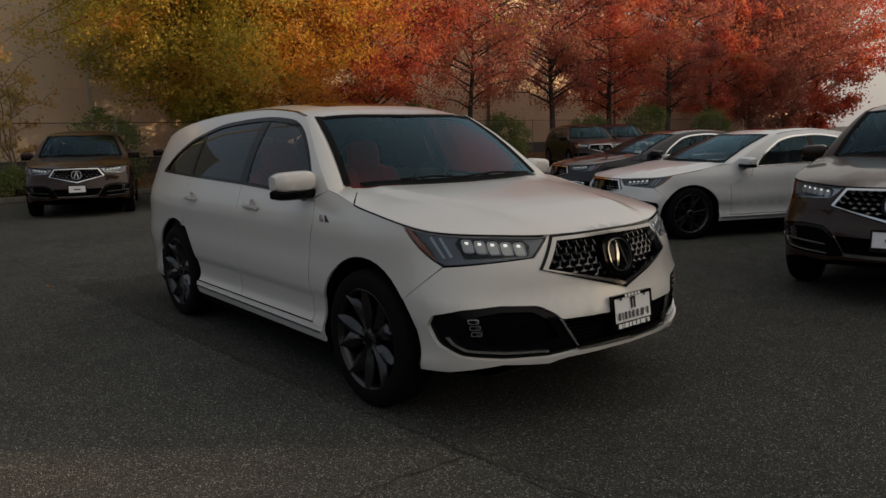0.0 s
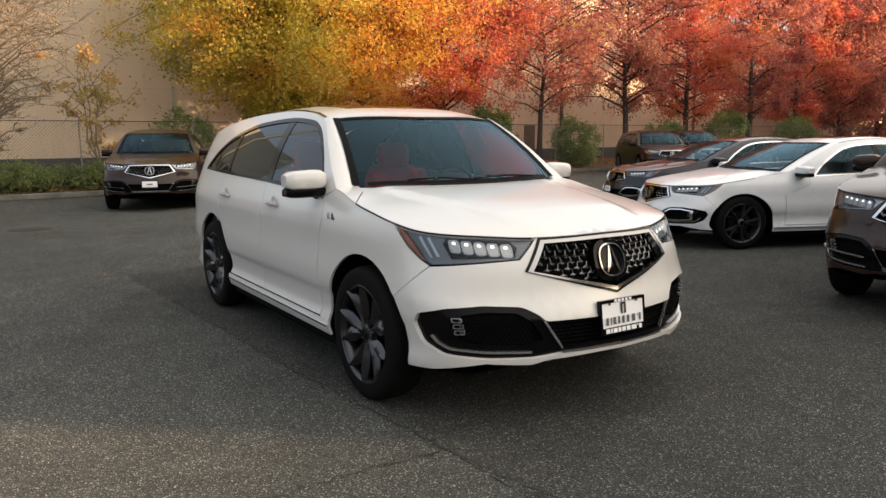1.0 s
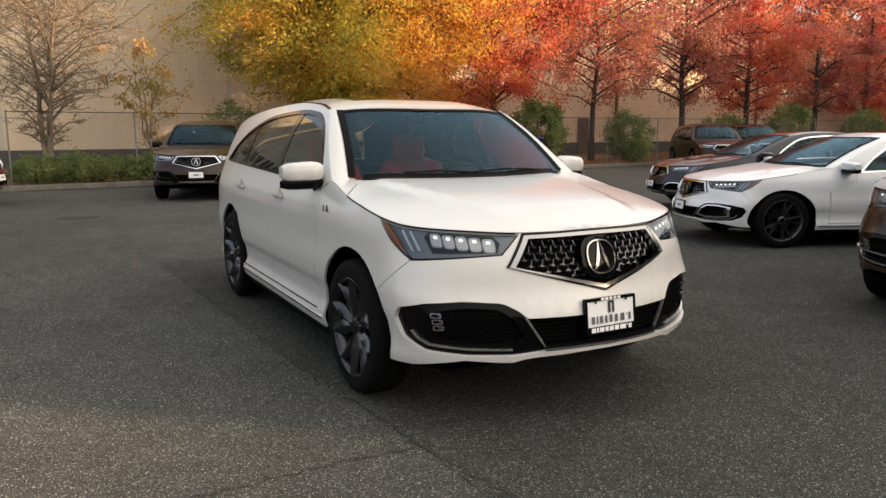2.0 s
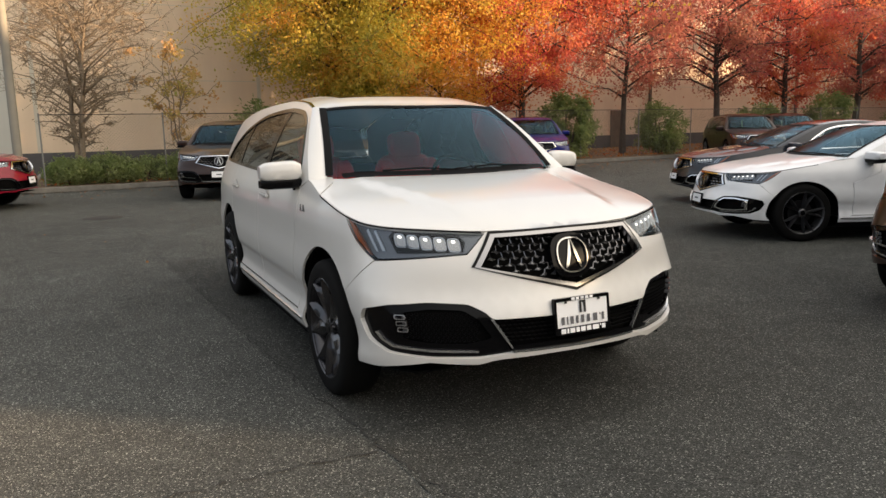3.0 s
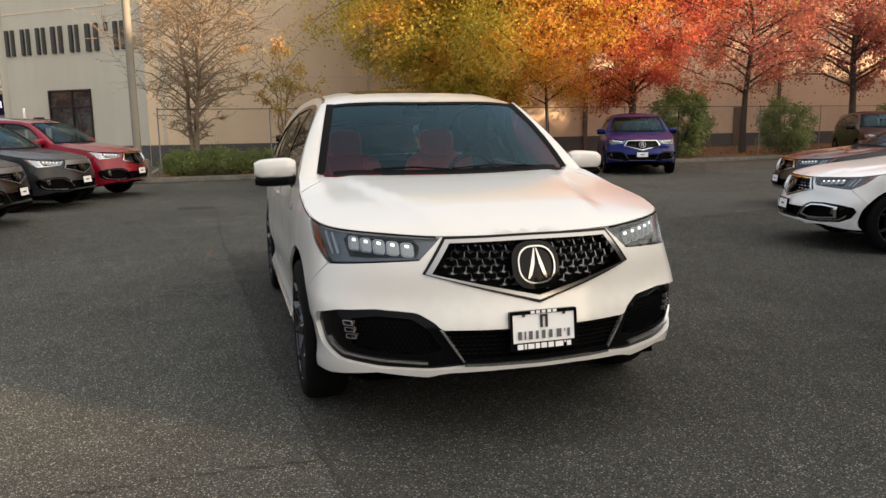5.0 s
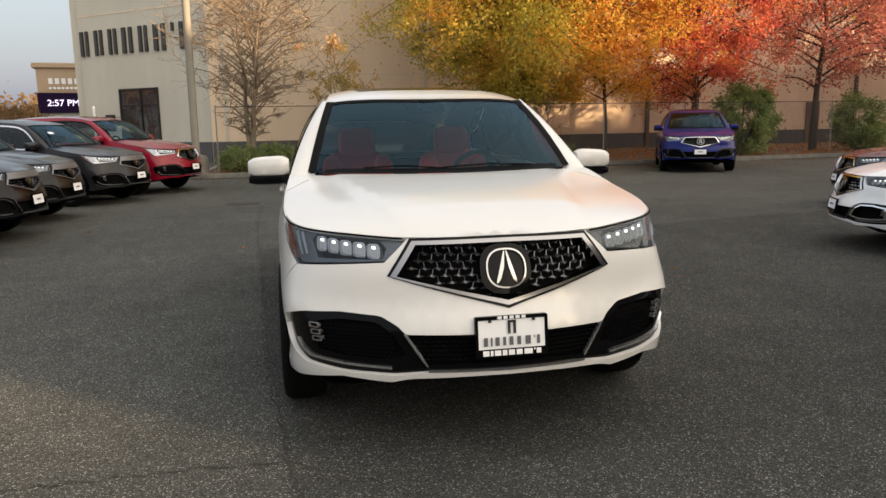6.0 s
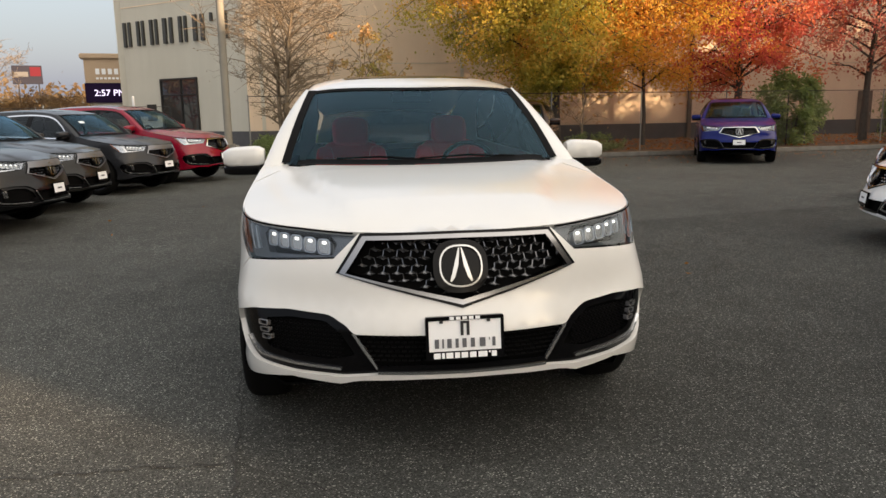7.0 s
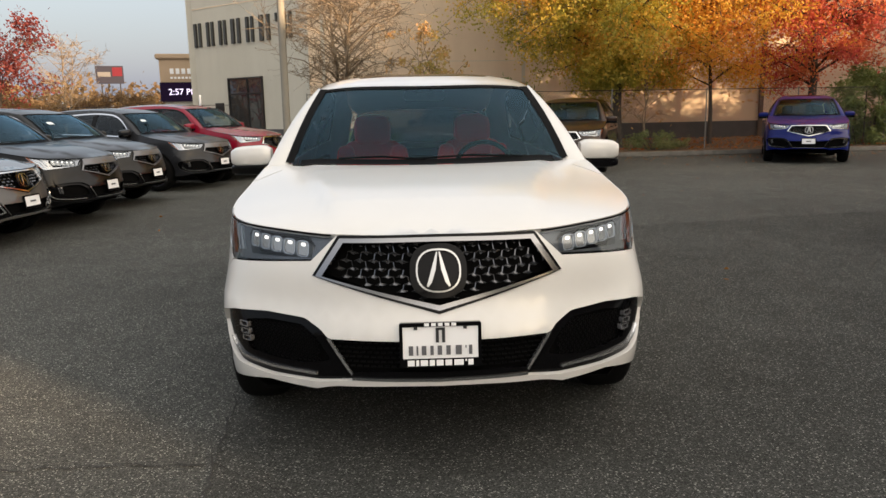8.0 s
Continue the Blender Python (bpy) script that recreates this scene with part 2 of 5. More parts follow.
def panel(name, fmap, outer, holes=(), step=0.05, thick=0.012, edge=None, centre=(0, 0, 0)):
    """A sheet with its edges turned in: the flat polygon (with holes) is cut into triangles and laid on the surface
    fmap(u, v, offset). Normals come from the surface itself."""
    loops = [resample(list(outer), edge or step)] + [resample(list(h), edge or step) for h in holes]
    pts, edges = [], []
    for lp in loops:
        b = len(pts)
        pts += lp
        edges += [(b + i, b + (i + 1) % len(lp)) for i in range(len(lp))]
    us, vs = [p[0] for p in loops[0]], [p[1] for p in loops[0]]
    arr = np.array(pts)
    u = min(us) + step * 0.5
    row = 0
    while u < max(us):
        v = min(vs) + step * (0.5 if row % 2 else 0.25)
        while v < max(vs):
            if inside((u, v), loops[0]) and not any(inside((u, v), h) for h in loops[1:]) and np.min(np.hypot(arr[:, 0] - u, arr[:, 1] - v)) > step * 0.45:
                pts.append((u, v))
            v += step
        u += step * 0.87
        row += 1
    vv, _, ff, *_ = delaunay_2d_cdt([Vector(p) for p in pts], edges, [], 0, 1e-6)
    vv = [(p.x, p.y) for p in vv]
    tris = []
    for f in ff:
        c = (sum(vv[i][0] for i in f) / 3, sum(vv[i][1] for i in f) / 3)
        if inside(c, loops[0]) and not any(inside(c, h) for h in loops[1:]):
            tris.append(tuple(f))
    e = 0.004
    pos, nor = [], []
    for a, b in vv:
        pos.append(Vector(fmap(a, b, 0)))
        n = (Vector(fmap(a + e, b, 0)) - Vector(fmap(a - e, b, 0))).cross(Vector(fmap(a, b + e, 0)) - Vector(fmap(a, b - e, 0)))
        nor.append(n.normalized() if n.length > 1e-9 else Vector((0, 0, 1)))
    mid = sum((p for p in pos), Vector()) / len(pos)
    avg = sum((n for n in nor), Vector())
    if avg.dot(mid - Vector(centre)) < 0:
        nor = [-n for n in nor]
        tris = [t[::-1] for t in tris]
    if sum((pos[t[1]] - pos[t[0]]).cross(pos[t[2]] - pos[t[0]]).dot(nor[t[0]]) for t in tris) < 0:
        tris = [q[::-1] for q in tris]
    count = {}
    for t in tris:
        for i in range(3):
            k = (t[i], t[(i + 1) % 3])
            count[k] = count.get(k, 0) + 1
    rim = [k for k in count if (k[1], k[0]) not in count]
    faces, verts, norms = list(tris), list(pos), list(nor)
    for a, b in rim:
        i = len(verts)
        verts += [pos[b], pos[a], pos[a] - nor[a] * thick, pos[b] - nor[b] * thick]
        side = (pos[b] - pos[a]).cross(nor[a]).normalized()
        norms += [side] * 4
        faces.append((i, i + 1, i + 2, i + 3))
    me = bpy.data.meshes.new(name)
    me.from_pydata(verts, [], faces)
    me.shade_smooth()
    me.normals_split_custom_set_from_vertices(norms)
    return me


def strip(name, curves, closed=False):
    """A sheet lofted over rows of points."""
    n = len(curves[0])
    verts = [p for c in curves for p in c]
    faces = [(i * n + j, i * n + j + 1, (i + 1) * n + j + 1, (i + 1) * n + j) for i in range(len(curves) - 1) for j in range(n - 1)]
    me = bpy.data.meshes.new(name)
    me.from_pydata([tuple(v) for v in verts], [], faces)
    me.shade_smooth()
    return me

# ---- cars ----
# A car is built nose first: y = 0 at the nose, growing to the tail; z up; x across. Its outer wall is one surface:
# u runs along the plan outline from the middle of the nose, z is the height.
PLAN = [(0, -.012), (.2, .005), (.4, .05), (.58, .125), (.72, .207), (.828, .312), (.899, .445), (.940, .61), (.966, .85), (.976, 1.1),
        (.973, 1.6), (.972, 2.4), (.972, 3.2), (.965, 3.8), (.94, 4.3), (.87, 4.68), (.7, 4.88), (.4, 4.96), (0, 4.985)]
PU = [0.0]
for pa, pb in zip(PLAN, PLAN[1:]):
    PU.append(PU[-1] + math.hypot(pb[0] - pa[0], pb[1] - pa[1]))
PLAN_X, PLAN_Y = smooth([(u, p[0]) for u, p in zip(PU, PLAN)]), smooth([(u, p[1]) for u, p in zip(PU, PLAN)])
U_OF_Y, U_OF_X = smooth([(p[1], u) for u, p in zip(PU, PLAN)]), smooth([(p[0], u) for u, p in zip(PU[:11], PLAN[:11])])
FRONT = smooth([(.15, .12), (.24, .05), (.32, .02), (.42, 0), (.55, 0), (.62, .022), (.68, .05), (.8, .075), (.88, .105), (.96, .15), (1.02, .2), (1.1, .27)])
SIDE = smooth([(.15, -.08), (.26, -.03), (.34, -.008), (.43, -.034), (.51, -.026), (.57, -.006), (.66, .0), (.8, -.012), (.9, -.014), (.98, -.026), (1.06, -.05),
               (1.1, -.066), (1.2, -.102), (1.3, -.142), (1.4, -.19), (1.5, -.248), (1.6, -.32), (1.7, -.41)])
EDGE = smooth([(0, .957), (.396, .953), (.7, .968), (.99, .985), (1.247, 1.016), (1.685, 1.075), (2.03, 1.148), (2.4, 1.18)])   # hood line
SUV = dict(a=[(1.42, 1.148), (1.55, 1.245), (1.7, 1.36), (1.85, 1.468), (1.97, 1.542), (2.06, 1.578)],
           roof=[(1.85, 1.53), (1.97, 1.556), (2.06, 1.578), (2.3, 1.618), (2.8, 1.645), (3.4, 1.632), (4.0, 1.585), (4.4, 1.52), (4.78, 1.42)],
           end=4.78, ws=(1.235, .185, .778, 1.88, .10, .632), crown=.050,
           sill=[(1.6, 1.105), (2.5, 1.145), (3.6, 1.172), (4.24, 1.19)],
           head=[(1.6, 1.108), (1.66, 1.22), (1.8, 1.37), (2.0, 1.50), (2.2, 1.555), (2.6, 1.58), (3.2, 1.555), (3.7, 1.46), (4.05, 1.32), (4.24, 1.192)],
           pillars=(2.52, 2.63, 3.53, 3.58), arch=.445, axle=(.992, 3.812))
SEDAN = dict(a=[(1.56, 1.150), (1.78, 1.25), (2.02, 1.383), (2.22, 1.485), (2.38, 1.56), (2.50, 1.595)],
             roof=[(2.18, 1.53), (2.38, 1.575), (2.50, 1.595), (2.76, 1.635), (3.1, 1.65), (3.5, 1.62), (3.9, 1.52), (4.25, 1.36), (4.5, 1.24), (4.78, 1.17)],
             end=4.78, ws=(1.40, .15, .79, 2.28, .11, .60), crown=.05,
             sill=[(1.97, 1.105), (2.7, 1.13), (3.6, 1.15), (4.0, 1.17)],
             head=[(1.97, 1.108), (2.11, 1.26), (2.30, 1.40), (2.50, 1.51), (2.75, 1.565), (3.1, 1.585), (3.45, 1.54), (3.8, 1.36), (4.0, 1.172)],
             pillars=(2.95, 3.03, 3.62, 3.68), arch=.445, axle=(.95, 3.75))


def wall_map(u, z, off=0.0):
    s, u = (-1, -u) if u < 0 else (1, u)
    x, y, e = PLAN_X(u), PLAN_Y(u), .004
    tx, ty = PLAN_X(u + e) - PLAN_X(u - e), PLAN_Y(u + e) - PLAN_Y(u - e)
    n = math.hypot(tx, ty) or 1
    nx, ny = (ty / n, -tx / n) if u > .008 else (0, -1)
    w = max(0, min(1, 1 - y))
    w = w * w * (3 - 2 * w)
    d = SIDE(z) * (1 - w) + off + .038 * math.exp(-((u - 1.0) / .2) ** 2) * max(0, min(1, (z - .26) / .24, (.86 - z) / .20))
    return s * (x + nx * d), y + ny * d + w * FRONT(z), z


EDGE_PTS = [wall_map(i * .06, EDGE(i * .06)) for i in range(38)]
EDGE_X = smooth([(p[1] + i * 1e-5, p[0] + .002) for i, p in enumerate(EDGE_PTS)])
EDGE_Z = smooth([(p[1] + i * 1e-5, p[2]) for i, p in enumerate(EDGE_PTS)])
HOOD_Z = smooth([(.13, .960), (.2, .99), (.35, 1.03), (.6, 1.075), (.9, 1.115), (1.2, 1.152), (1.5, 1.200)])


def hood_map(x, y, off=0.0):
    xe, t = EDGE_X(y), 0
    t = min(1.0, abs(x) / max(xe, .02))
    xc = .40 + .24 * max(0, min(1, (y - .2) / 1.05))            # creases that spread from the grille to the pillars
    k = max(0, min(1, (xc + .055 - abs(x)) / .095))
    ridge = .019 * k * k * (3 - 2 * k) * max(0, min(1, (y - .18) * 3.5, .4 + (1.42 - y) * 2))
    z = HOOD_Z(y) - .012 - (HOOD_Z(y) - .012 - EDGE_Z(y)) * t ** 3 + ridge
    return x, y, z + off


def mirror_u(poly):
    return [(-u, z) for u, z in poly[::-1]]


def arc(c, r, a0, a1, n, k=1.0):
    """Points of a circle in the wall's own (u, z) plane; a in degrees."""
    return [(c[0] + r * math.cos(radians(a0 + (a1 - a0) * i / n)), c[1] + k * r * math.sin(radians(a0 + (a1 - a0) * i / n))) for i in range(n + 1)]


def wheel(car, at, r, width, side, rim, style, segs=40):
    w = new("wheel")
    w.parent = car
    w.matrix_local = pose(*at, 0, 90 * side, 0)        # local z points outward
    h = width / 2
    prof = [(r * .70, -h), (r * .82, -h), (r * .92, -h * .97), (r * .965, -h * .86), (r * .99, -h * .66), (r, -h * .3), (r, h * .3), (r * .99, h * .66), (r * .965, h * .86), (r * .92, h * .98), (r * .84, h * 1.03), (r * .74, h), (r * .70, h * .86)]
    bm = lathe(bmesh.new(), prof, segs)
    part("tyre", bm, M["rubber"], w)
    bm = lathe(bmesh.new(), [(r * .70, h * .86), (r * .725, h * .98), (r * .735, h * .96), (r * .70, h * .90)], segs)
    lathe(bm, [(r * .71, h * .9), (r * .67, h * .7), (r * .66, -h * .9)], segs)
    part("rim", bm, M[rim], w)
    # black disc added behind the spokes, the wheel's inner shade as colour
    part("well_shade", lathe(bmesh.new(), [(0.001, -h * .3), (r * .69, -h * .3)], 24), M["void"], w)
    part("brake_disc", lathe(bmesh.new(), [(.001, h * .12), (r * .42, h * .12), (r * .42, h * .02)], 24), M["disc"], w)
    def leaf(a0, bend, wide, r0, r1, lift):
        """One blade of the wheel: a long leaf with a raised middle."""
        bm = bmesh.new()
        rows, n = [], 7
        for i in range(n + 1):
            t = i / n
            rr = r0 + (r1 - r0) * t
            a = a0 + bend * t * t
            hw = wide * (.22 + .78 * math.sin(math.pi * min(1, t ** 1.15)) ** 1.1)
            zc = h * (.62 + lift * t)
            c, d = Vector((math.cos(a), math.sin(a), 0)), Vector((-math.sin(a), math.cos(a), 0))
            rows.append([bm.verts.new(c * rr + d * q * hw + Vector((0, 0, zz))) for q, zz in ((-1, zc - .040), (-1, zc - .012), (-.08, zc + .014), (.08, zc + .014), (1, zc - .012), (1, zc - .040))])
        for p, q in zip(rows, rows[1:]):
            for k in range(5):
                bm.faces.new((p[k], p[k + 1], q[k + 1], q[k]))
        return bm
    if style == "petal":
        for k in range(5):
            for sgn in (-1, 1):
                part("spoke", leaf(k * 2 * math.pi / 5 + math.pi / 2 + sgn * .17, sgn * .16, r * .125, r * .12, r * .715, .30), M[rim], w)
    else:
        for k in range(5):
            for sgn in (-1, 1):
                part("spoke", leaf(k * 2 * math.pi / 5 + math.pi / 2 + sgn * .13, sgn * .10, r * .048, r * .14, r * .715, .30), M[rim], w)
    part("hub", lathe(bmesh.new(), [(.001, h * .78), (r * .10, h * .78), (r * .14, h * .70), (r * .17, h * .4)], 20), M[rim], w)
    part("hub_cap", lathe(bmesh.new(), [(.001, h * .83), (r * .075, h * .83), (r * .085, h * .77)], 20), M["gloss"], w)
    for k in range(5):
        a = k * 2 * math.pi / 5 + math.pi / 2 + math.pi / 5
        part("lug_nut", lathe(bmesh.new(), [(.001, h * .72), (.010, h * .72), (.011, h * .5)], 6, pose(r * .15 * math.cos(a), r * .15 * math.sin(a), 0)), M["satin"], w)
    return w


def seat(car, x, y, z, material, rear=False):
    """A bucket seat that faces the nose."""
    s = new("seat")
    s.parent = car
    s.matrix_local = pose(x, y, z)
    def cushion(x0, x1, y0, y1, z0, z1, m=None):
        bm = box(bmesh.new(), x0, x1, y0, y1, z0, z1, 0, m)
        bmesh.ops.subdivide_edges(bm, edges=bm.edges[:], cuts=1, use_grid_fill=True)
        ob = part("cushion", bm, material, s)
        soft = ob.modifiers.new("soft", "SUBSURF")
        soft.levels, soft.render_levels = 2, 2
        return ob
    lean = pose(0, .30, .10, -14, 0, 0)
    cushion(-.29, .29, -.28, .34, -.04, .17)
    cushion(-.27, .27, -.04, .15, -.05, .66, lean).name = "backrest"
    for q in (-1, 1):
        cushion(q * .20 - .075, q * .20 + .075, -.11, .10, .03, .60, lean).name = "bolster"
    cushion(-.14, .14, -.06, .08, .60, .83, lean).name = "headrest"
    return s


def build_car(m, sp, label, body, group="cars on the lot"):
    """sp: the profile (SUV or SEDAN) with paint, scale (x, y, z), wheel radius, rim, grille, hero."""
    S = Matrix.Diagonal((*sp["scale"], 1))
    hero, g = sp.get("hero", False), dict(sp)
    car = thing(body, m, label, "car", group)
    P, zs = M[sp["paint"]], sp["scale"][2]
    stp = .05 if hero else .10
    r = sp["wheel"]
    wz = r / zs                                             # axle height on the unscaled body
    wu = [U_OF_Y(y) for y in sp["axle"]]
    ar = sp["arch"]
    a_of, roof_z = smooth(sp["a"]), smooth(sp["roof"])
    dlo_b, dlo_t = smooth(sp["sill"]), smooth(sp["head"])
    y0, y1 = sp["sill"][0][0], sp["sill"][-1][0]
    wsb, wsd, wsx, wst, wstd, wstx = sp["ws"]

    def put(name, data, material, parent=car, label=""):
        if isinstance(data, bpy.types.Mesh):
            data.transform(S)
        ob = part(name, data, material, parent, label)
        return ob

    def sheet(name, fmap, outer, material, holes=(), step=None, thick=.014, parent=car, label=""):
        return put(name, panel(name, fmap, outer, holes, step or stp, thick, min(step or stp, .035), (0, 2.4, .7)), material, parent, label)

    def lifted(off, f=wall_map):
        return lambda a, b, o: f(a, b, off + o)

    gap = .004
    # front bumper with the grille notch and the dark lower opening
    fogtop = [(.902, .598), (.83, .633), (.70, .645), (.533, .634), (.462, .592), (.44, .563), (.14, .562)]
    fogbot = [(.14, .402), (.35, .397), (.493, .380), (.69, .383), (.845, .402), (.898, .452), (.914, .54)]
    ux = lambda pts: [(U_OF_X(x), z) for x, z in pts]
    hole_half = ux(fogtop), ux(fogbot)
    hole = (hole_half[0] + [(-u, z) for u, z in hole_half[0]][::-1] + [(-u, z) for u, z in hole_half[1]][::-1] + hole_half[1])
    hole = rounded(hole, .02, 2)
    a0 = math.degrees(math.asin((.645 - wz) / ar))
    half = [(.508, .797), (.398, .951), (.412, .947), (.52, .852), (.75, .838), (.988, .826 - gap)]
    front_arch = [p for p in arc((wu[0], wz), ar, 180 - a0, 188, 10)]
    half += [(front_arch[0][0] - gap, front_arch[0][1])] + front_arch[1:] + [(1.163, .31), (1.0, .32), (.85, .345), (.736, .362), (.6, .352), (.509, .348), (.45, .364), (.409, .37), (.179, .379)]
    outer = [(0, .663)] + half + [(0, .381)] + mirror_u(half)
    sheet("front_bumper", wall_map, outer, P, [hole], thick=.03)
    # near-black sheet behind the bumper; the openings' shade is in its colour
    sheet("lower_intake", lifted(-.05), [(-1.08, .39), (1.08, .39), (1.08, .66), (-1.08, .66)], M["void"], step=.1)
    fog_out = [(.872, .59), (.81, .618), (.70, .63), (.54, .62), (.475, .58), (.41, .49), (.375, .42), (.493, .42), (.69, .432), (.83, .45), (.87, .49), (.88, .54)]
    for s in (-1, 1):
        poly = [(s * u, z) for u, z in ux(fog_out)]
        sheet("fog_surround", lifted(-.022), [(s * u, z) for u, z in ux([(.901, .598), (.83, .632), (.70, .644), (.533, .633), (.462, .591), (.40, .50), (.352, .399), (.493, .382), (.69, .385), (.844, .404), (.897, .454), (.913, .54)])],
              M["gloss"], [rounded([(s * u, z) for u, z in ux([(.80, .595), (.70, .61), (.56, .602), (.50, .56), (.44, .47), (.55, .445), (.70, .452), (.80, .47)])], .02)], parent=car)
        if sp.get("dark_lamp"):                            # bright outline of the side intake
            sheet("intake_trim", lifted(.006), [(s * u, z) for u, z in ux([(.83, .60), (.70, .624), (.55, .614), (.48, .56), (.415, .462), (.55, .428), (.70, .434), (.83, .458)])], M["chrome"],
                  [[(s * u, z) for u, z in ux([(.81, .59), (.70, .606), (.56, .598), (.50, .555), (.445, .472), (.55, .448), (.70, .454), (.81, .474)])]], step=.06)
        # chrome blades: a long one under the lamp, a slanting one beside the middle opening
        sheet("chrome_blade", lifted(-.012), [(s * u, z) for u, z in ux([(.872, .496), (.858, .462), (.828, .436), (.69, .420), (.50, .414), (.50, .404), (.69, .410), (.834, .4265), (.866, .456), (.880, .492)])], M["blade"], step=.06)
        sheet("chrome_blade", lifted(-.006), [(s * u, z) for u, z in ux([(.448, .562), (.436, .564), (.375, .47), (.338, .408), (.346, .408), (.392, .475)])], M["blade" if hero else "satin"], step=.06)
        for k in range(3):
            c = .806 - k * .004, .575 - k * .030
            cell = lambda w, h: [(s * u, z) for u, z in rounded([(U_OF_X(c[0]) - w, c[1] - h), (U_OF_X(c[0]) + w, c[1] - h), (U_OF_X(c[0]) + w, c[1] + h), (U_OF_X(c[0]) - w, c[1] + h)], .006, 2)]
            sheet("fog_lamp", lifted(-.016), cell(.026, .0115), M["foglens"], [cell(.021, .0075)], step=.03, thick=.02)
            sheet("fog_lamp", lifted(-.024), cell(.022, .008), M["led_dim"], step=.03, thick=.01)
        if hero:      # honeycomb of the side openings
            bm = bmesh.new()
            for i in range(15):
                for j in range(8):
                    x, z = .50 + i * .020 + (j % 2) * .010, .458 + j * .018
                    if inside((x, z), [(.80, .595), (.70, .61), (.56, .602), (.50, .56), (.44, .47), (.55, .445), (.70, .452), (.80, .47)]):
                        p = [Vector(wall_map(s * (U_OF_X(x + dx)), z + dz, -.035)) for dx, dz in ((.009, 0), (.0045, .008), (-.0045, .008), (-.009, 0), (-.0045, -.008), (.0045, -.008))]
                        q = [v + Vector((0, .012, 0)) for v in p]
                        c = sum(p, Vector()) / 6
                        p2 = [c + (v - c) * .72 for v in p]
                        vs = [[bm.verts.new(S @ v) for v in ring] for ring in (p, p2, [v + Vector((0, .012, 0)) for v in p2])]
                        for k in range(6):
                            bm.faces.new((vs[0][k], vs[0][(k + 1) % 6], vs[1][(k + 1) % 6], vs[1][k]))
                            bm.faces.new((vs[1][k], vs[1][(k + 1) % 6], vs[2][(k + 1) % 6], vs[2][k]))
            part("mesh_insert", bm, M["plastic"], car)["kind"] = "stuff"
    sheet("splitter", lifted(-.004), [(-.36, .408), (.36, .408), (.345, .433), (.2, .438), (-.2, .438), (-.345, .433)], M["gloss"], step=.08)
    sheet("splitter_trim", lifted(.002), [(-.35, .400), (.35, .400), (.35, .411), (-.35, .411)], M["chrome"], step=.08)
    if sp.get("strips"):                                   # bright strips across the bumper
        sheet("bumper_strip", lifted(.006), [(-.36, .412), (.36, .412), (.35, .428), (-.35, .428)], M["chrome"], step=.08)
        for s in (-1, 1):
            sheet("bumper_strip", lifted(.006), [(s * u, z) for u, z in ux([(.905, .520), (.80, .512), (.62, .500), (.50, .494), (.50, .480), (.62, .486), (.80, .498), (.905, .506)])], M["chrome"], step=.06)
    if hero:
        bm = bmesh.new()
        for i in range(30):
            for j in range(6):
                x, z = -.41 + i * .028 + (j % 2) * .014, .447 + j * .019
                p = Vector(wall_map(math.copysign(U_OF_X(abs(x)), x), z, -.03))
                box(bm, p.x - .010, p.x + .010, p.y, p.y + .02, p.z - .002, p.z + .002)
        part("mesh_insert", bm, M["plastic"], car)["kind"] = "stuff"

    # grille
    outl = lambda d, k: [(0, .663 + d), (.508 - k, .797 + .002), (.398 - k * .55, .951 - d * .8), (0, .957 - d * .8), (-.398 + k * .55, .951 - d * .8), (-.508 + k, .797 + .002)]
    sheet("grille_seal", lifted(.006), outl(-.002, -.002), M["gloss"], [outl(.012, .014)], thick=.03)
    sheet("grille_frame", lifted(.010), outl(.011, .013), M["frame" if hero else "grey_trim" if sp.get("bar") else "chrome"], [outl(.031, .041)], thick=.035)
    sheet("grille_backing", lifted(-.055), outl(.01, .01), M["void"], step=.1)
    bm = bmesh.new()
    inner = outl(.033, .044)
    pitch_x, pitch_z = (.058, .0265) if hero else (.072, .034)

    def shard(x, z, hw, hh, slope, back, out):
        """A flat lens with a raised middle ridge."""
        c = [wall_map(x + dx * hw, z + dz * hh + dx * hw * slope, o) for dx, dz, o in ((-1, 0, back), (-.12, 1, back), (1, 0, back), (.12, -1, back), (-.3, .1, out), (.3, -.1, out))]
        v = [bm.verts.new(S @ Vector(q)) for q in c]
        for f in ((0, 4, 1), (1, 4, 5), (1, 5, 2), (2, 5, 3), (3, 5, 4), (3, 4, 0)):
            bm.faces.new([v[i] for i in f])

    for j in range(-6, 7):
        for i in range(-9, 10):
            x = (i + (j % 2) * .5) * pitch_x
            fan = 1 + .22 * min(1, abs(x) / .45)              # rows spread away from the emblem
            z = .822 + j * pitch_z * fan
            if not inside((x, z), inner) or (x / .122) ** 2 + ((z - .822) / .108) ** 2 < 1:
                continue
            slope = .22 * pitch_z * j / .12 * (1 if x > 0 else -1)
            shard(x, z, pitch_x * .47, pitch_z * .36, slope, -.034, -.025)
            if hero:
                x2, z2 = x + .10 * pitch_x * (1 if j % 2 else -1), z + pitch_z * fan     # short upright link to the row above
                if inside((x2, z2), inner) and (x2 / .118) ** 2 + ((z2 - .822) / .105) ** 2 > 1:
                    q = [wall_map(px + w, pz, o) for px, pz, w, o in ((x, z, -.002, -.033), (x, z, .002, -.031), (x2, z2, .002, -.031), (x2, z2, -.002, -.033))]
                    bm.faces.new([bm.verts.new(S @ Vector(k)) for k in q])
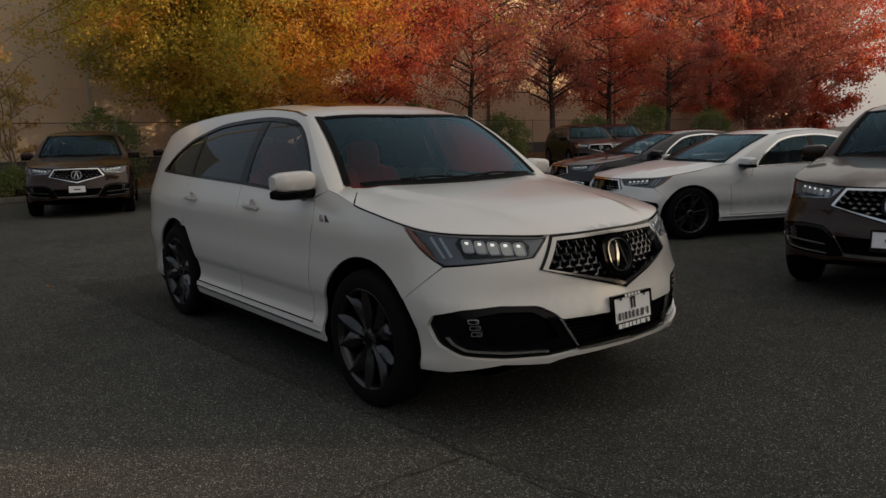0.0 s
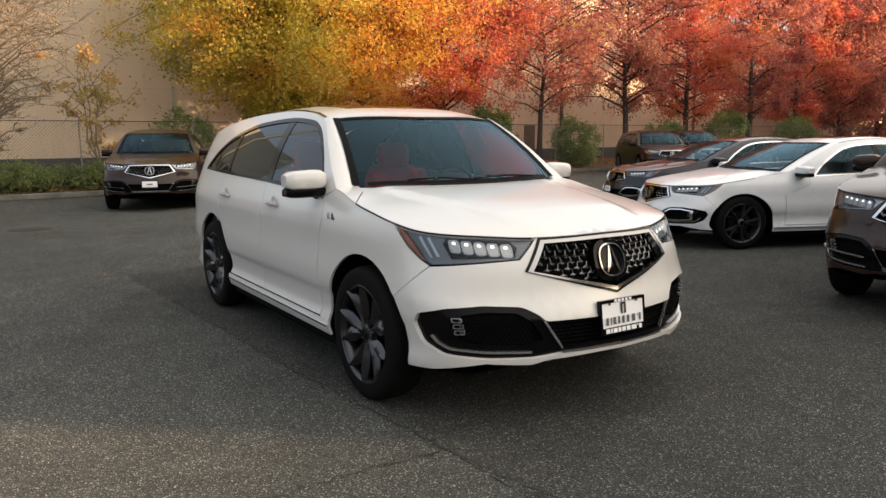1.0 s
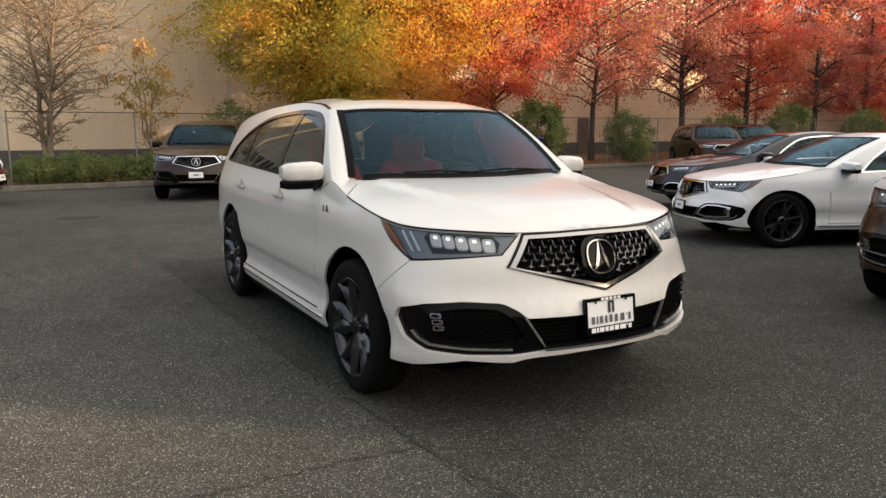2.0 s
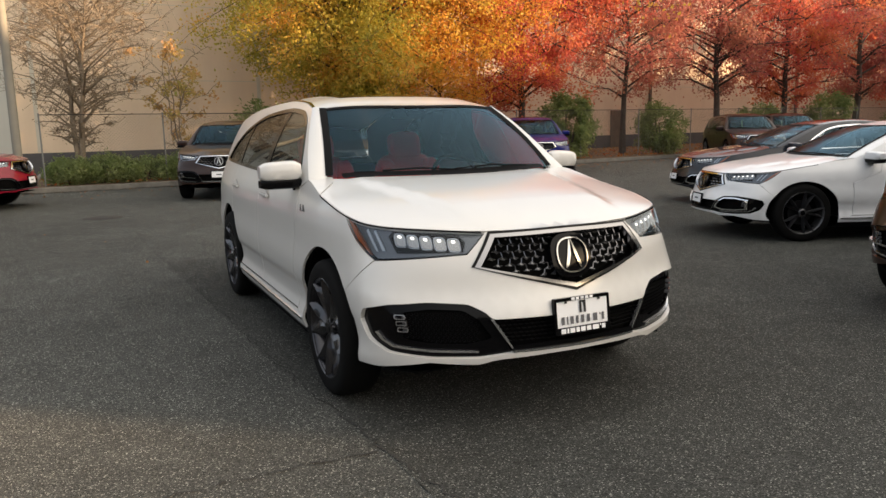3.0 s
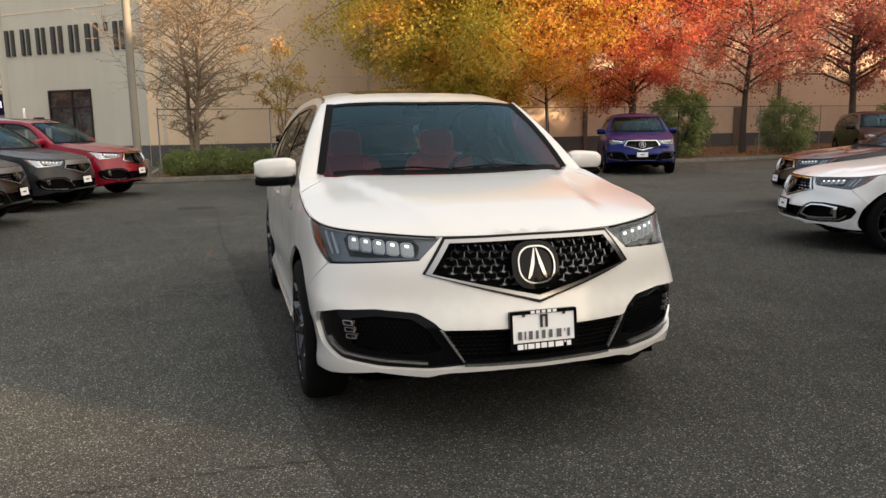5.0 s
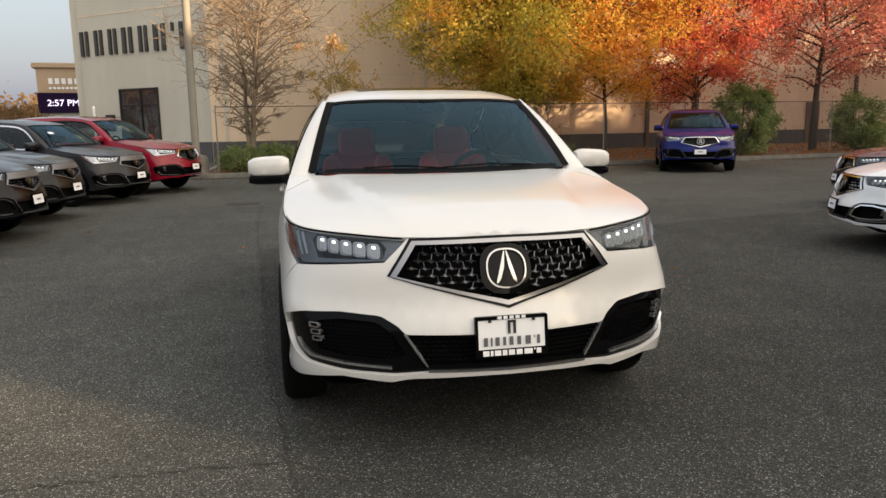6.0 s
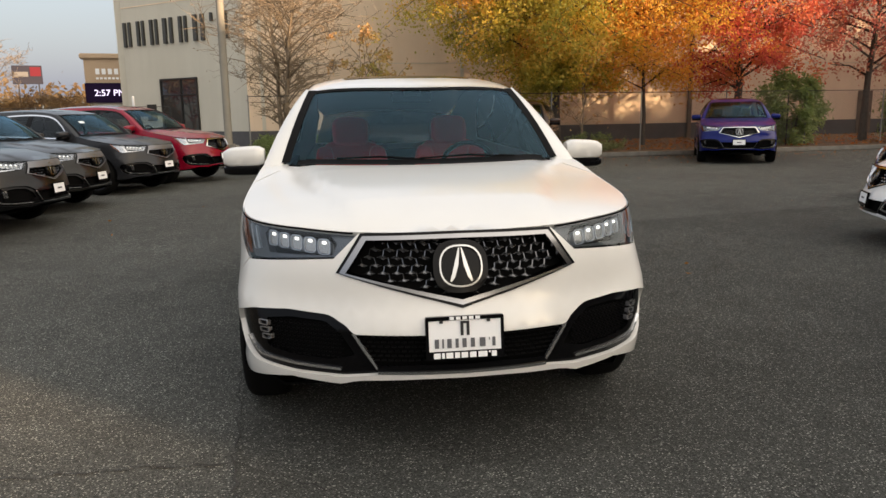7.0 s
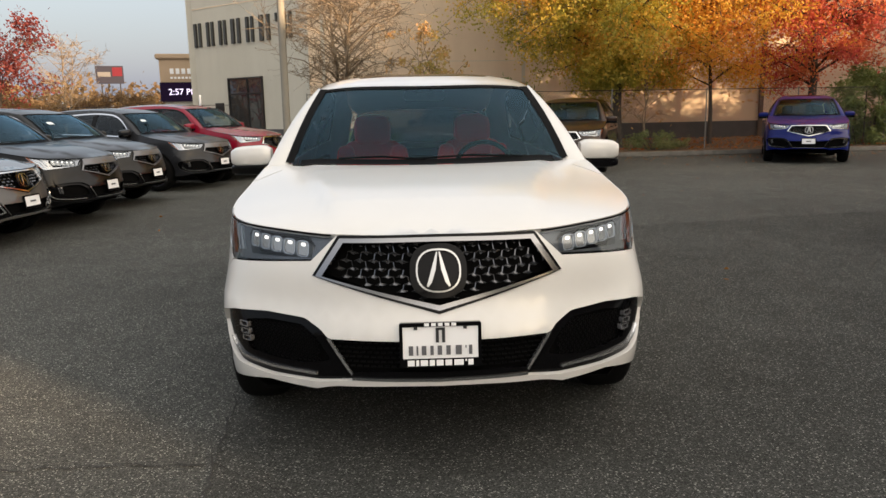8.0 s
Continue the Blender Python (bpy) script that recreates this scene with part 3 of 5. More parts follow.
    if sp.get("bar"):
        sheet("grille_bar", lifted(.013), [(-.43, .865), (.43, .865), (.40, .948), (0, .953), (-.40, .948)], M["grey_trim"], step=.08, thick=.02)
    part("grille_mesh", bm, M["grille"], car, "", False)["kind"] = "stuff"
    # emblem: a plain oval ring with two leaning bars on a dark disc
    em = .825
    disc = [(math.copysign(abs(math.cos(a)) ** .75, math.cos(a)) * .112, em - .004 + math.copysign(abs(math.sin(a)) ** .75, math.sin(a)) * .103) for a in [i * 2 * math.pi / 36 for i in range(36)]]
    sheet("emblem_base", lifted(.001), disc, M["gloss"], step=.06, thick=.04)
    def oval(a, b, n=32):
        return [(math.copysign(abs(math.cos(t)) ** .8, math.cos(t)) * a, em + math.copysign(abs(math.sin(t)) ** .85, math.sin(t)) * b) for t in [i * 2 * math.pi / n for i in range(n)]]
    sheet("emblem_ring", lifted(.012), oval(.087, .082), M["emblem"], [oval(.0805, .0755)], thick=.012)
    for s in (-1, 1):
        bar = [(s * .0025, em + .070), (s * .007, em + .070), (s * .046, em - .058), (s * .040, em - .062), (s * .026, em - .044), (s * .010, em + .004)]
        sheet("emblem_bar", lifted(.008), bar if s > 0 else bar[::-1], M["emblem"], thick=.010)
    # number plate in a black frame; the lettering stands as plain bars
    pw, zc = .158, .552
    tilt = lambda x, z, o: (x, -.020 - o + (z - zc) * .12, z)
    put("plate_frame", panel("plate_frame", tilt, rounded([(-pw, zc - .086), (pw, zc - .086), (pw, zc + .086), (-pw, zc + .086)], .008, 2), [[(-.145, zc - .052), (.145, zc - .052), (.145, zc + .070), (-.145, zc + .070)]], .1, .022, .1, (0, 2, .5)), M["gloss"])
    put("number_plate", panel("number_plate", lambda x, z, o: tilt(x, z, o - .004), [(-.150, zc - .056), (.150, zc - .056), (.150, zc + .074), (-.150, zc + .074)], [], .1, .004, .1, (0, 2, .5)), M["plate"])
    if not hero:
        put("plate_bar", panel("plate_bar", lambda a, b, o: tilt(a, b, o + .002), [(-.055, zc - .004), (.055, zc - .004), (.055, zc + .018), (-.055, zc + .018)], [], .1, .001, .1, (0, 2, .5)), M["letters_grey"])
    if hero:
        word = lambda name, x, z, w, h, material: put(name, panel(name, lambda a, b, o: tilt(a, b, o + .002), [(x - w, z - h), (x + w, z - h), (x + w, z + h), (x - w, z + h)], [], .1, .001, .1, (0, 2, .5)), material)
        widths, x = (.80, .34, .84, .60, .80, .78, 1.10, .20, .60), -.130
        for w in widths:
            w *= .0395
            word("plate_bar", x + w / 2, zc - .020 + (.012 if w < .01 else 0), w * .27, .018 if w > .01 else .005, M["letters_grey"])
            word("plate_bar", x + w / 2, zc - .068 + (.008 if w < .01 else 0), w * .42, .011 if w > .01 else .004, M["plate"])
            x += w + .0022
        for k in range(5):
            word("plate_bar", -.052 + k * .026, zc + .0785, .009, .006, M["plate"])
        for s in (-1, 1):
            word("plate_bar", s * .012, zc + .036, .006, .026, M["ink"])
            word("plate_screw", s * .095, zc + .066, .007, .006, M["ink"])
        word("plate_bar", 0, zc + .062, .018, .005, M["ink"])

    # headlights
    hl = [(.412, .944), (.52, .855), (.75, .842), (.99, .829), (1.06, .862), (1.126, .906), (1.19, .965), (1.243, 1.012), (1.10, .993), (.95, .980), (.70, .964), (.55, .955)]
    for s in (-1, 1):
        side = lambda pts: [(s * u, z) for u, z in pts]
        lamp = new("headlight")
        lamp.parent = car
        sheet("housing", lifted(-.075), side(hl), M["void"], step=.08, parent=lamp)
        sheet("bezel", lifted(-.030), side(hl), M["bezel" if hero or sp.get("dark_lamp") else "bezel_bright"], [side([(.535, .858), (.87, .856), (.905, .93), (.87, .955), (.545, .938), (.515, .905)])], thick=.04, parent=lamp)
        for k in range(5):
            c = (.572 + k * .066, .892 + k * .006)
            sq = rounded([(c[0] - .027, c[1] - .028), (c[0] + .027, c[1] - .024), (c[0] + .027, c[1] + .030), (c[0] - .027, c[1] + .026)], .016, 4)
            sheet("led", lifted(-.030), side(sq), M["led"], step=.03, thick=.05, parent=lamp)
            sheet("led_core", lifted(-.026), side(rounded([(c[0] - .009, c[1] + .010), (c[0] + .010, c[1] + .011), (c[0] + .010, c[1] + .023), (c[0] - .009, c[1] + .022)], .006, 4)), M["core"], step=.03, thick=.004, parent=lamp)
            sheet("led_rim", lifted(-.022), side(rounded([(c[0] - .0300, c[1] - .031), (c[0] + .0300, c[1] - .029), (c[0] + .0300, c[1] + .033), (c[0] - .0300, c[1] + .031)], .019, 4)), M["drl"], [side(sq)], step=.03, thick=.03, parent=lamp)
        sheet("light_guide", lifted(-.020), side([(.93, .868), (.95, .866), (.99, .955), (.975, .960)]), M["drl"], step=.05, parent=lamp)
        sheet("light_guide", lifted(-.020), side([(.975, .862), (.99, .862), (1.05, .955), (1.03, .965)]), M["drl"], step=.05, parent=lamp)
        sheet("side_reflector", lifted(-.012), side([(1.02, .845), (1.06, .868), (1.126, .911), (1.19, .968), (1.232, 1.004), (1.17, .985), (1.10, .93)]), M["amber"], step=.05, parent=lamp)
        lens = sheet("lens", lifted(.0), side(hl), M["lens"], thick=.004, parent=lamp)
        lens.visible_shadow = False

    # hood
    rear = [(wsx * t, wsb + wsd * t * t - .045) for t in [i / 8 for i in range(-8, 9)]]
    edge = [(p[0], p[1]) for p in EDGE_PTS if p[1] < 1.10] + [(EDGE_X(1.117), 1.117)]
    hood = [(-x + .007, y) for x, y in edge[::-1]] + [(x - .007, y + .003) for x, y in edge[1:]] + [(wsx + .012, rear[-1][1] - .10)] + rear[::-1] + [(-wsx - .012, rear[-1][1] - .10)]
    sheet("hood", hood_map, hood, P, thick=.02)
    for s in (-1, 1):                                      # rubber seal along the shut line
        us = np.linspace(.43, U_OF_Y(1.118), 30)
        put("hood_seal", strip("hood_seal", [[wall_map(s * u, EDGE(u) + .001, .0015), wall_map(s * u, EDGE(u) - .006, .0018)] for u in us]), M["void"])
    # fenders, doors, side frames, sills
    for s in (-1, 1):
        side = lambda pts: [(s * u, z) for u, z in pts]
        arch0 = arc((wu[0], wz), ar, 180 - a0, -12, 18)
        yd = y0 - .06
        ud = U_OF_Y(yd)
        topc = [(u, EDGE(u)) for u in (1.25, 1.4, 1.55, 1.685, 1.85)] + [(U_OF_Y(sp["a"][0][0]), sp["a"][0][1])]
        door_front = [(ud, dlo_b(y0) - .004), (ud - .03, .965), (2.17, .82), (2.185, .54), (2.19, .37)]
        door_front = [(min(p[0], 2.19) if sp["a"][0][0] == SUV["a"][0][0] and y0 < 1.7 else p[0], p[1]) for p in door_front]
        fender = [(.991, .826), (1.06, .860), (1.126, .904), (1.19, .962)] + topc + [(p[0] - gap, p[1]) for p in door_front] + arch0[::-1]
        sheet("fender", wall_map, side(fender), P)
        yB, yC = (sp["pillars"][0] + sp["pillars"][1]) / 2, (sp["pillars"][2] + sp["pillars"][3]) / 2
        belt = lambda a, b, n=8: [(U_OF_Y(a + (b - a) * i / n), dlo_b(a + (b - a) * i / n) - .012) for i in range(n + 1)]
        uB = U_OF_Y(yB)
        front_door = [(p[0] + gap, p[1]) for p in door_front[::-1]] + belt(y0 + .01, yB - .003) + [(uB - gap, .37)]
        d1 = sheet("front_door", wall_map, side(front_door), P, step=.026 if hero else None)
        ra = arc((wu[1], wz), ar + .02, 192, 118, 10)
        rear_door = [(uB + gap, .37)] + belt(yB + .003, yC)[0:] + [(U_OF_Y(yC) + .06, .95), (ra[-1][0] - .004, ra[-1][1] + .05)] + [(p[0] - .01, p[1]) for p in ra[::-1] if p[1] > .37] + [(ra[0][0] - .012, .37)]
        d2 = sheet("rear_door", wall_map, side(rear_door), P, step=.026 if hero else None)
        for d, y in ((d1, 2.34 if hero else yB - .25), (d2, yC - .14)):
            c = Vector(wall_map(s * U_OF_Y(y), 1.0, 0))
            bm = box(bmesh.new(), -.012, .012, -.105, .105, -.016, .016, .01)
            for v in bm.verts:
                v.co.x += -.02 * (v.co.y / .105) ** 2 + .012
                v.co.x *= 1.0
            bm.transform(S @ Matrix.Translation(c + Vector((s * .022, 0, 0))) @ Matrix.Diagonal((s, 1, 1, 1)))
            part("handle", bm, P, d)
            bm = lathe(bmesh.new(), [(.001, .0), (.042, .002), (.048, .004)], 18, S @ Matrix.Translation(c + Vector((s * .002, -.02, .006))) @ pose(0, 0, 0, 0, 90 * s, 0))
            part("handle_cup", bm, P, d)
        roofline = [(U_OF_Y(y), roof_z(y)) for y in np.linspace(sp["a"][-1][0] + .02, sp["end"], 22)]
        aline = [(U_OF_Y(y), z) for y, z in sp["a"]]
        dtop = [(U_OF_Y(y), dlo_t(y) + .012) for y in np.linspace(y1, y0, 40)]
        dbot = [(U_OF_Y(y), dlo_b(y) - .010) for y in np.linspace(yC + .003, y1, 8)]
        ra2 = arc((wu[1], wz), ar, 117, -5, 14)
        ue = U_OF_Y(4.60)
        frame_side = aline + roofline + [(U_OF_Y(sp["end"]) + .06, 1.15), (ue + .15, .95), (ue, .62)] + ra2[::-1] + [(ra[-1][0], ra[-1][1] + .05), (U_OF_Y(yC) + .064, .95)] + dbot + dtop + [(U_OF_Y(y0) - .02, dlo_b(y0) - .008)]
        sheet("side_frame", wall_map, side(frame_side), P)
        # window surround, panes and dark pillars
        loop_out = [(U_OF_Y(y), dlo_b(y) - .012) for y in np.linspace(y0 - .012, y1 + .02, 16)] + [(U_OF_Y(y), dlo_t(y) + .012) for y in np.linspace(y1 + .015, y0 - .012, 40)]
        loop_in = [(U_OF_Y(y), dlo_b(y) + .010) for y in np.linspace(y0 + .03, y1 - .07, 14)] + [(U_OF_Y(y), dlo_t(y) - .016) for y in np.linspace(y1 - .07, y0 + .03, 40)]
        sheet("window_trim", lifted(.003), side(loop_out), M["gloss" if sp.get("dark_trim", True) else "chrome"], [side(loop_in)], thick=.012)
        yb0, yb1, yc0, yc1 = sp["pillars"]
        for k, (a, b) in enumerate(((y0 + .02, yb0), (yb1, yc0), (yc1, y1 - .05))):
            poly = [(U_OF_Y(y), dlo_b(y) + .004) for y in np.linspace(a, b, 8)] + [(U_OF_Y(y), dlo_t(y) - .008) for y in np.linspace(b, a, 14)]
            sheet("side_window", lifted(-.006), side(poly), M["glass" if sp.get("dark_lamp") else "glass2"] if k == 0 or not hero else M["tint"], thick=.004).visible_shadow = False
        for a, b in ((yb0, yb1), (yc0, yc1)):
            poly = [(U_OF_Y(y), dlo_b(y)) for y in (a, b)] + [(U_OF_Y(y), dlo_t(y) - .004) for y in (b, a)]
            sheet("window_pillar", lifted(-.002), side(poly), M["gloss"], step=.08)
        if hero:                                           # small badge behind the front wheel, as plain bars
            for k, (w, t) in enumerate(((.022, 0), (.032, .03))):
                c = U_OF_Y(1.385), .995
                sheet("badge", lifted(.003), side([(c[0] + t * 2 - .055, c[1] - .020), (c[0] + t * 2 - .012, c[1] - .020), (c[0] + t * 2 + .004, c[1] + .016), (c[0] + t * 2 - .022 + (0 if k else .012), c[1] + .016)]), M["satin" if k else "ink"], step=.03)
        ul, ur = front_arch[-1][0], 0
        u_a, u_b = wu[0] + ar * .98, wu[1] - ar * .98
        sheet("sill", lifted(.002), side([(u_a, .27), (u_b, .27), (u_b, .362), (u_a, .362)]), P, step=.12)
        sheet("sill_trim", lifted(.010), side([(u_a + .02, .318), (u_b - .01, .322), (u_b - .01, .336), (u_a + .02, .332)]), M["chrome"], step=.12)
        sheet("sill_base", lifted(-.015), side([(u_a, .21), (u_b, .21), (u_b, .285), (u_a, .285)]), M["plastic"], step=.12)
        # rear end
        rb = [(ue, .62), (ue + .15, .95), (U_OF_Y(sp["end"]) + .06, 1.15), (PU[-1], 1.12), (PU[-1], .62)]
        sheet("tailgate_side", wall_map, side(rb), P, step=.12)
        sheet("rear_bumper", wall_map, side([(wu[1] + ar * .99, .27), (PU[-1], .30), (PU[-1], .615), (ue + .001, .615)] + arc((wu[1], wz), ar, 34, -6, 6)), P, step=.12)
        # A pillar between windscreen and side frame
        rows = []
        zb0 = hood_map(wsx, wsb + wsd)[2] + .004
        for i, (y, z) in enumerate(sp["a"]):
            t = i / (len(sp["a"]) - 1)
            A = Vector(wall_map(s * U_OF_Y(y), z))
            ty = wsb + wsd + (wst + wstd - wsb - wsd) * t - .018 * math.sin(math.pi * t)
            B = Vector((s * (wsx + (wstx - wsx) * t), ty, zb0 + (roof_at(sp, wstx, wst + wstd) - zb0) * t + .022 * math.sin(math.pi * t)))
            mid = (A + B) / 2 + Vector((s * .006, -.012, .012))
            rows.append([A, mid, B])
        foot = [p + (p - q) * .35 + Vector((0, -.02, -.035)) for p, q in zip(rows[0], rows[1])]
        put("a_pillar", strip("a_pillar", [foot] + rows), P)
        rub = [[r_[2] + Vector((s * .012, -.004, .006)), r_[2] + Vector((-s * .034, -.008, .006))] for r_ in rows]
        put("windscreen_moulding", strip("windscreen_moulding", rub), M["plastic"])
        sheet("cowl_side", hood_map, [(s * (EDGE_X(y)), y) for y in np.linspace(1.124, sp["a"][0][0] + .02, 8)] + [(s * (wsx + .03), wsb + wsd + .06), (s * (wsx - .03), wsb + wsd - .01), (s * (wsx + .016), wsb + wsd - .14)], P, step=.08)
        # mirror
        mirror_part(car, s, P, S, sp)
        for k in (0, 1):
            wheel(car, (s * (PLAN_X(wu[k]) * sp["scale"][0] - .115), sp["axle"][k] * sp["scale"][1], r), r, .216, s, sp["rim"], sp.get("spokes", "petal"), 48 if hero else 28)
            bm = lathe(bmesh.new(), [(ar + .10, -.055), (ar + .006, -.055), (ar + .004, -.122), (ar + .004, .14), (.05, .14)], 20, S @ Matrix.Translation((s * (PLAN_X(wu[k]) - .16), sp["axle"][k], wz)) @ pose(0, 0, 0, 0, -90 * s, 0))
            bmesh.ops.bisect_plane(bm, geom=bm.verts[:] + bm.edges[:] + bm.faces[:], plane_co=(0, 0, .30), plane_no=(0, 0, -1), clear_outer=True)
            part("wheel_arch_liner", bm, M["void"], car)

    # roof
    rmap = lambda x, y, o: (x, y, roof_at(sp, x, y) + o)
    xe = lambda y: PLAN_X(U_OF_Y(y)) + SIDE(roof_z(y))
    ys = np.linspace(sp["a"][-1][0] - .02, sp["end"], 16)
    front = [(wstx * t, wst + wstd * t * t) for t in [i / 8 for i in range(-8, 9)]]
    sides = [(xe(y) - .004, y) for y in ys]
    sheet("roof", rmap, front + sides + [(-x, y) for x, y in sides[::-1]], P, step=.09)
    for s in (-1, 1):
        put("roof_moulding", strip("roof_moulding", [[(s * (xe(y) - .024), y, roof_at(sp, xe(y) - .024, y) + .004), (s * (xe(y) - .004), y, roof_at(sp, xe(y) - .004, y) + .004)] for y in ys]), M["gloss"])
    sheet("sunroof", lambda x, y, o: rmap(x, y, o + .002), rounded([(-.42, wst + .34), (.42, wst + .34), (.42, wst + 1.0), (-.42, wst + 1.0)], .05), M["gloss"], step=.12)
    # windscreen and rear glass
    rows = []
    for k in range(9):
        h = k / 8
        row = []
        for i in range(-10, 11):
            t = i / 10
            b = Vector((wsx * t, wsb + wsd * t * t, hood_map(wsx * t, wsb + wsd * t * t)[2] + .004))
            tp = Vector((wstx * t, wst + wstd * t * t, roof_at(sp, wstx * t, wst + wstd * t * t) - .004))
            row.append(b.lerp(tp, h) + Vector((0, -.018, .022)) * math.sin(math.pi * h))
        rows.append(row)
    ws = put("windscreen", strip("windscreen", rows), M["glass"])
    ws.visible_shadow = False
    band = [[p + Vector((0, -.002, .002)) for p in rows[0]], [a.lerp(b, .25) + Vector((0, -.003, .003)) for a, b in zip(rows[0], rows[1])]]
    put("cowl", strip("cowl", [r_[1:-1] for r_ in [[p + Vector((0, -.05, -.006)) for p in rows[0]]] + band]), M["plastic"])
    put("windscreen_header", strip("windscreen_header", [[a.lerp(b, .35) + Vector((0, -.003, .003)) for a, b in zip(rows[-1], rows[-2])], [p + Vector((0, -.003, .003)) for p in rows[-1]]]), M["plastic"])
    for t0, t1 in ((-.62, -.02), (-.05, .66)):
        a, b = Vector((wsx * t0, wsb + wsd * t0 * t0 - .02, 0)), Vector((wsx * t1, wsb + wsd * t1 * t1 - .01, 0))
        for v, dz in ((a, .030), (b, .022)):
            v.z = hood_map(v.x, v.y)[2] + dz
        part("wiper", tube(bmesh.new(), [S @ a, S @ ((a + b) / 2 + Vector((0, 0, .012))), S @ b], [.005, .006, .005], 5), M["plastic"], car)
    if sp.get("tag"):
        i, k = sp["tag"]
        q = [rows[k][i], rows[k][i + 1 if hero else i + 2], rows[k + 1][i + 1 if hero else i + 2], rows[k + 1][i]]
        q = [q[0].lerp(q[2], .1), q[1].lerp(q[3], .1), q[2].lerp(q[0], .1), q[3].lerp(q[1], .1)]
        o = Vector((0, .012, -.012)) if hero else Vector((0, -.004, .004))
        me = bpy.data.meshes.new("sticker")
        me.from_pydata([v + o for v in q], [], [(0, 1, 2, 3)])
        put("sticker", me, M["paper"])
    tail = []
    for h in (0, .5, 1):
        row = []
        for i in range(-8, 9):
            t = i / 8
            a = Vector(rmap(xe(sp["end"]) * t, sp["end"], 0))
            b = Vector(wall_map(math.copysign(PU[-1] - (PU[-1] - U_OF_Y(4.84)) * abs(t), t if t else 1), 1.12))
            row.append(a.lerp(b, h))
        tail.append(row)
    put("rear_window", strip("rear_window", tail), M["tint"])
    # under side and cabin
    under = [(PLAN_X(u) * .93, PLAN_Y(u)) for u in np.linspace(.35, PU[-1] - .2, 24)]
    put("underbody", panel("underbody", lambda x, y, o: (x, y, .20 + .09 * max(0, min(1, (1.1 - y) / .6)) + o), [(x, max(.28, y)) for x, y in under] + [(-x, max(.28, y)) for x, y in under[::-1]], [], .4, .01, .3, (0, 2, 1)), M["void"])
    for name, dims in (("radiator", (-.60, .60, .36, .88, .34, .78)), ("engine", (-.50, .50, .9, 1.45, .34, .95)), ("luggage_floor", (-.80, .80, 4.3, 4.6, .30, 1.0))):
        bm = box(bmesh.new(), *dims)
        bm.transform(S)
        part(name, bm, M["void"], car)
    d = sp["a"][0][0] + .05
    bm = bmesh.new()
    box(bm, -.80, .80, d + .02, d + .50, .70, 1.06, .06)
    box(bm, .12, .66, d + .30, d + .52, 1.00, 1.14, .05)
    box(bm, -.16, .16, d + .4, d + 1.2, .40, .80, .05)
    bm.transform(S)
    part("dashboard", bm, M["trim"], car)
    for name, dims in (("cabin_floor", (-.82, .82, d - .1, 4.2, .30, .38)), ("door_trim", (-.88, -.84, d, 4.2, .38, 1.06)), ("door_trim", (.84, .88, d, 4.2, .38, 1.06)), ("rear_bench", (-.66, .66, d + 2.1, d + 2.4, .4, 1.12, .06))):
        bm = box(bmesh.new(), *dims)
        bm.transform(S)
        part(name, bm, M[sp.get("door_lining", "trim") if name == "door_trim" else "trim"], car)
    sw = pose(.38, d + .56, 1.06, 68, 0, 0)
    bm = lathe(bmesh.new(), [(.185 + .016 * math.cos(a), .016 * math.sin(a)) for a in [k * math.pi / 4 for k in range(9)]], 28, S @ sw)
    box(bm, -.18, .18, -.02, .02, -.012, .012, 0, S @ sw)
    box(bm, -.05, .05, -.06, .05, -.02, .03, .01, S @ sw)
    part("steering_wheel", bm, M["plastic"], car)
    lm = M[sp.get("seats", "trim")]
    zscale = sp["scale"][2]
    for x in (-.38, .38):
        seat(car, x * sp["scale"][0], (d + 1.05) * sp["scale"][1], .50 * zscale, lm)
    bm = box(bmesh.new(), -.13, .13, -.015, .015, -.035, .035, .012, S @ pose(0, wst + .12, 1.53, 10, 0, 0))
    part("rearview_mirror", bm, M["plastic"], car)
    bm = box(bmesh.new(), -.055, .055, -.05, .05, -.02, .02, .012, S @ pose(0, wst + .05, 1.545, 25, 0, 0))
    part("sensor_pod", bm, M["plastic"], car)
    return car


def roof_at(sp, x, y):
    z = smooth(sp["roof"])(y)
    xe = PLAN_X(U_OF_Y(y)) + SIDE(z)
    return z + sp["crown"] * (1 - min(1, abs(x) / xe) ** 3.6)


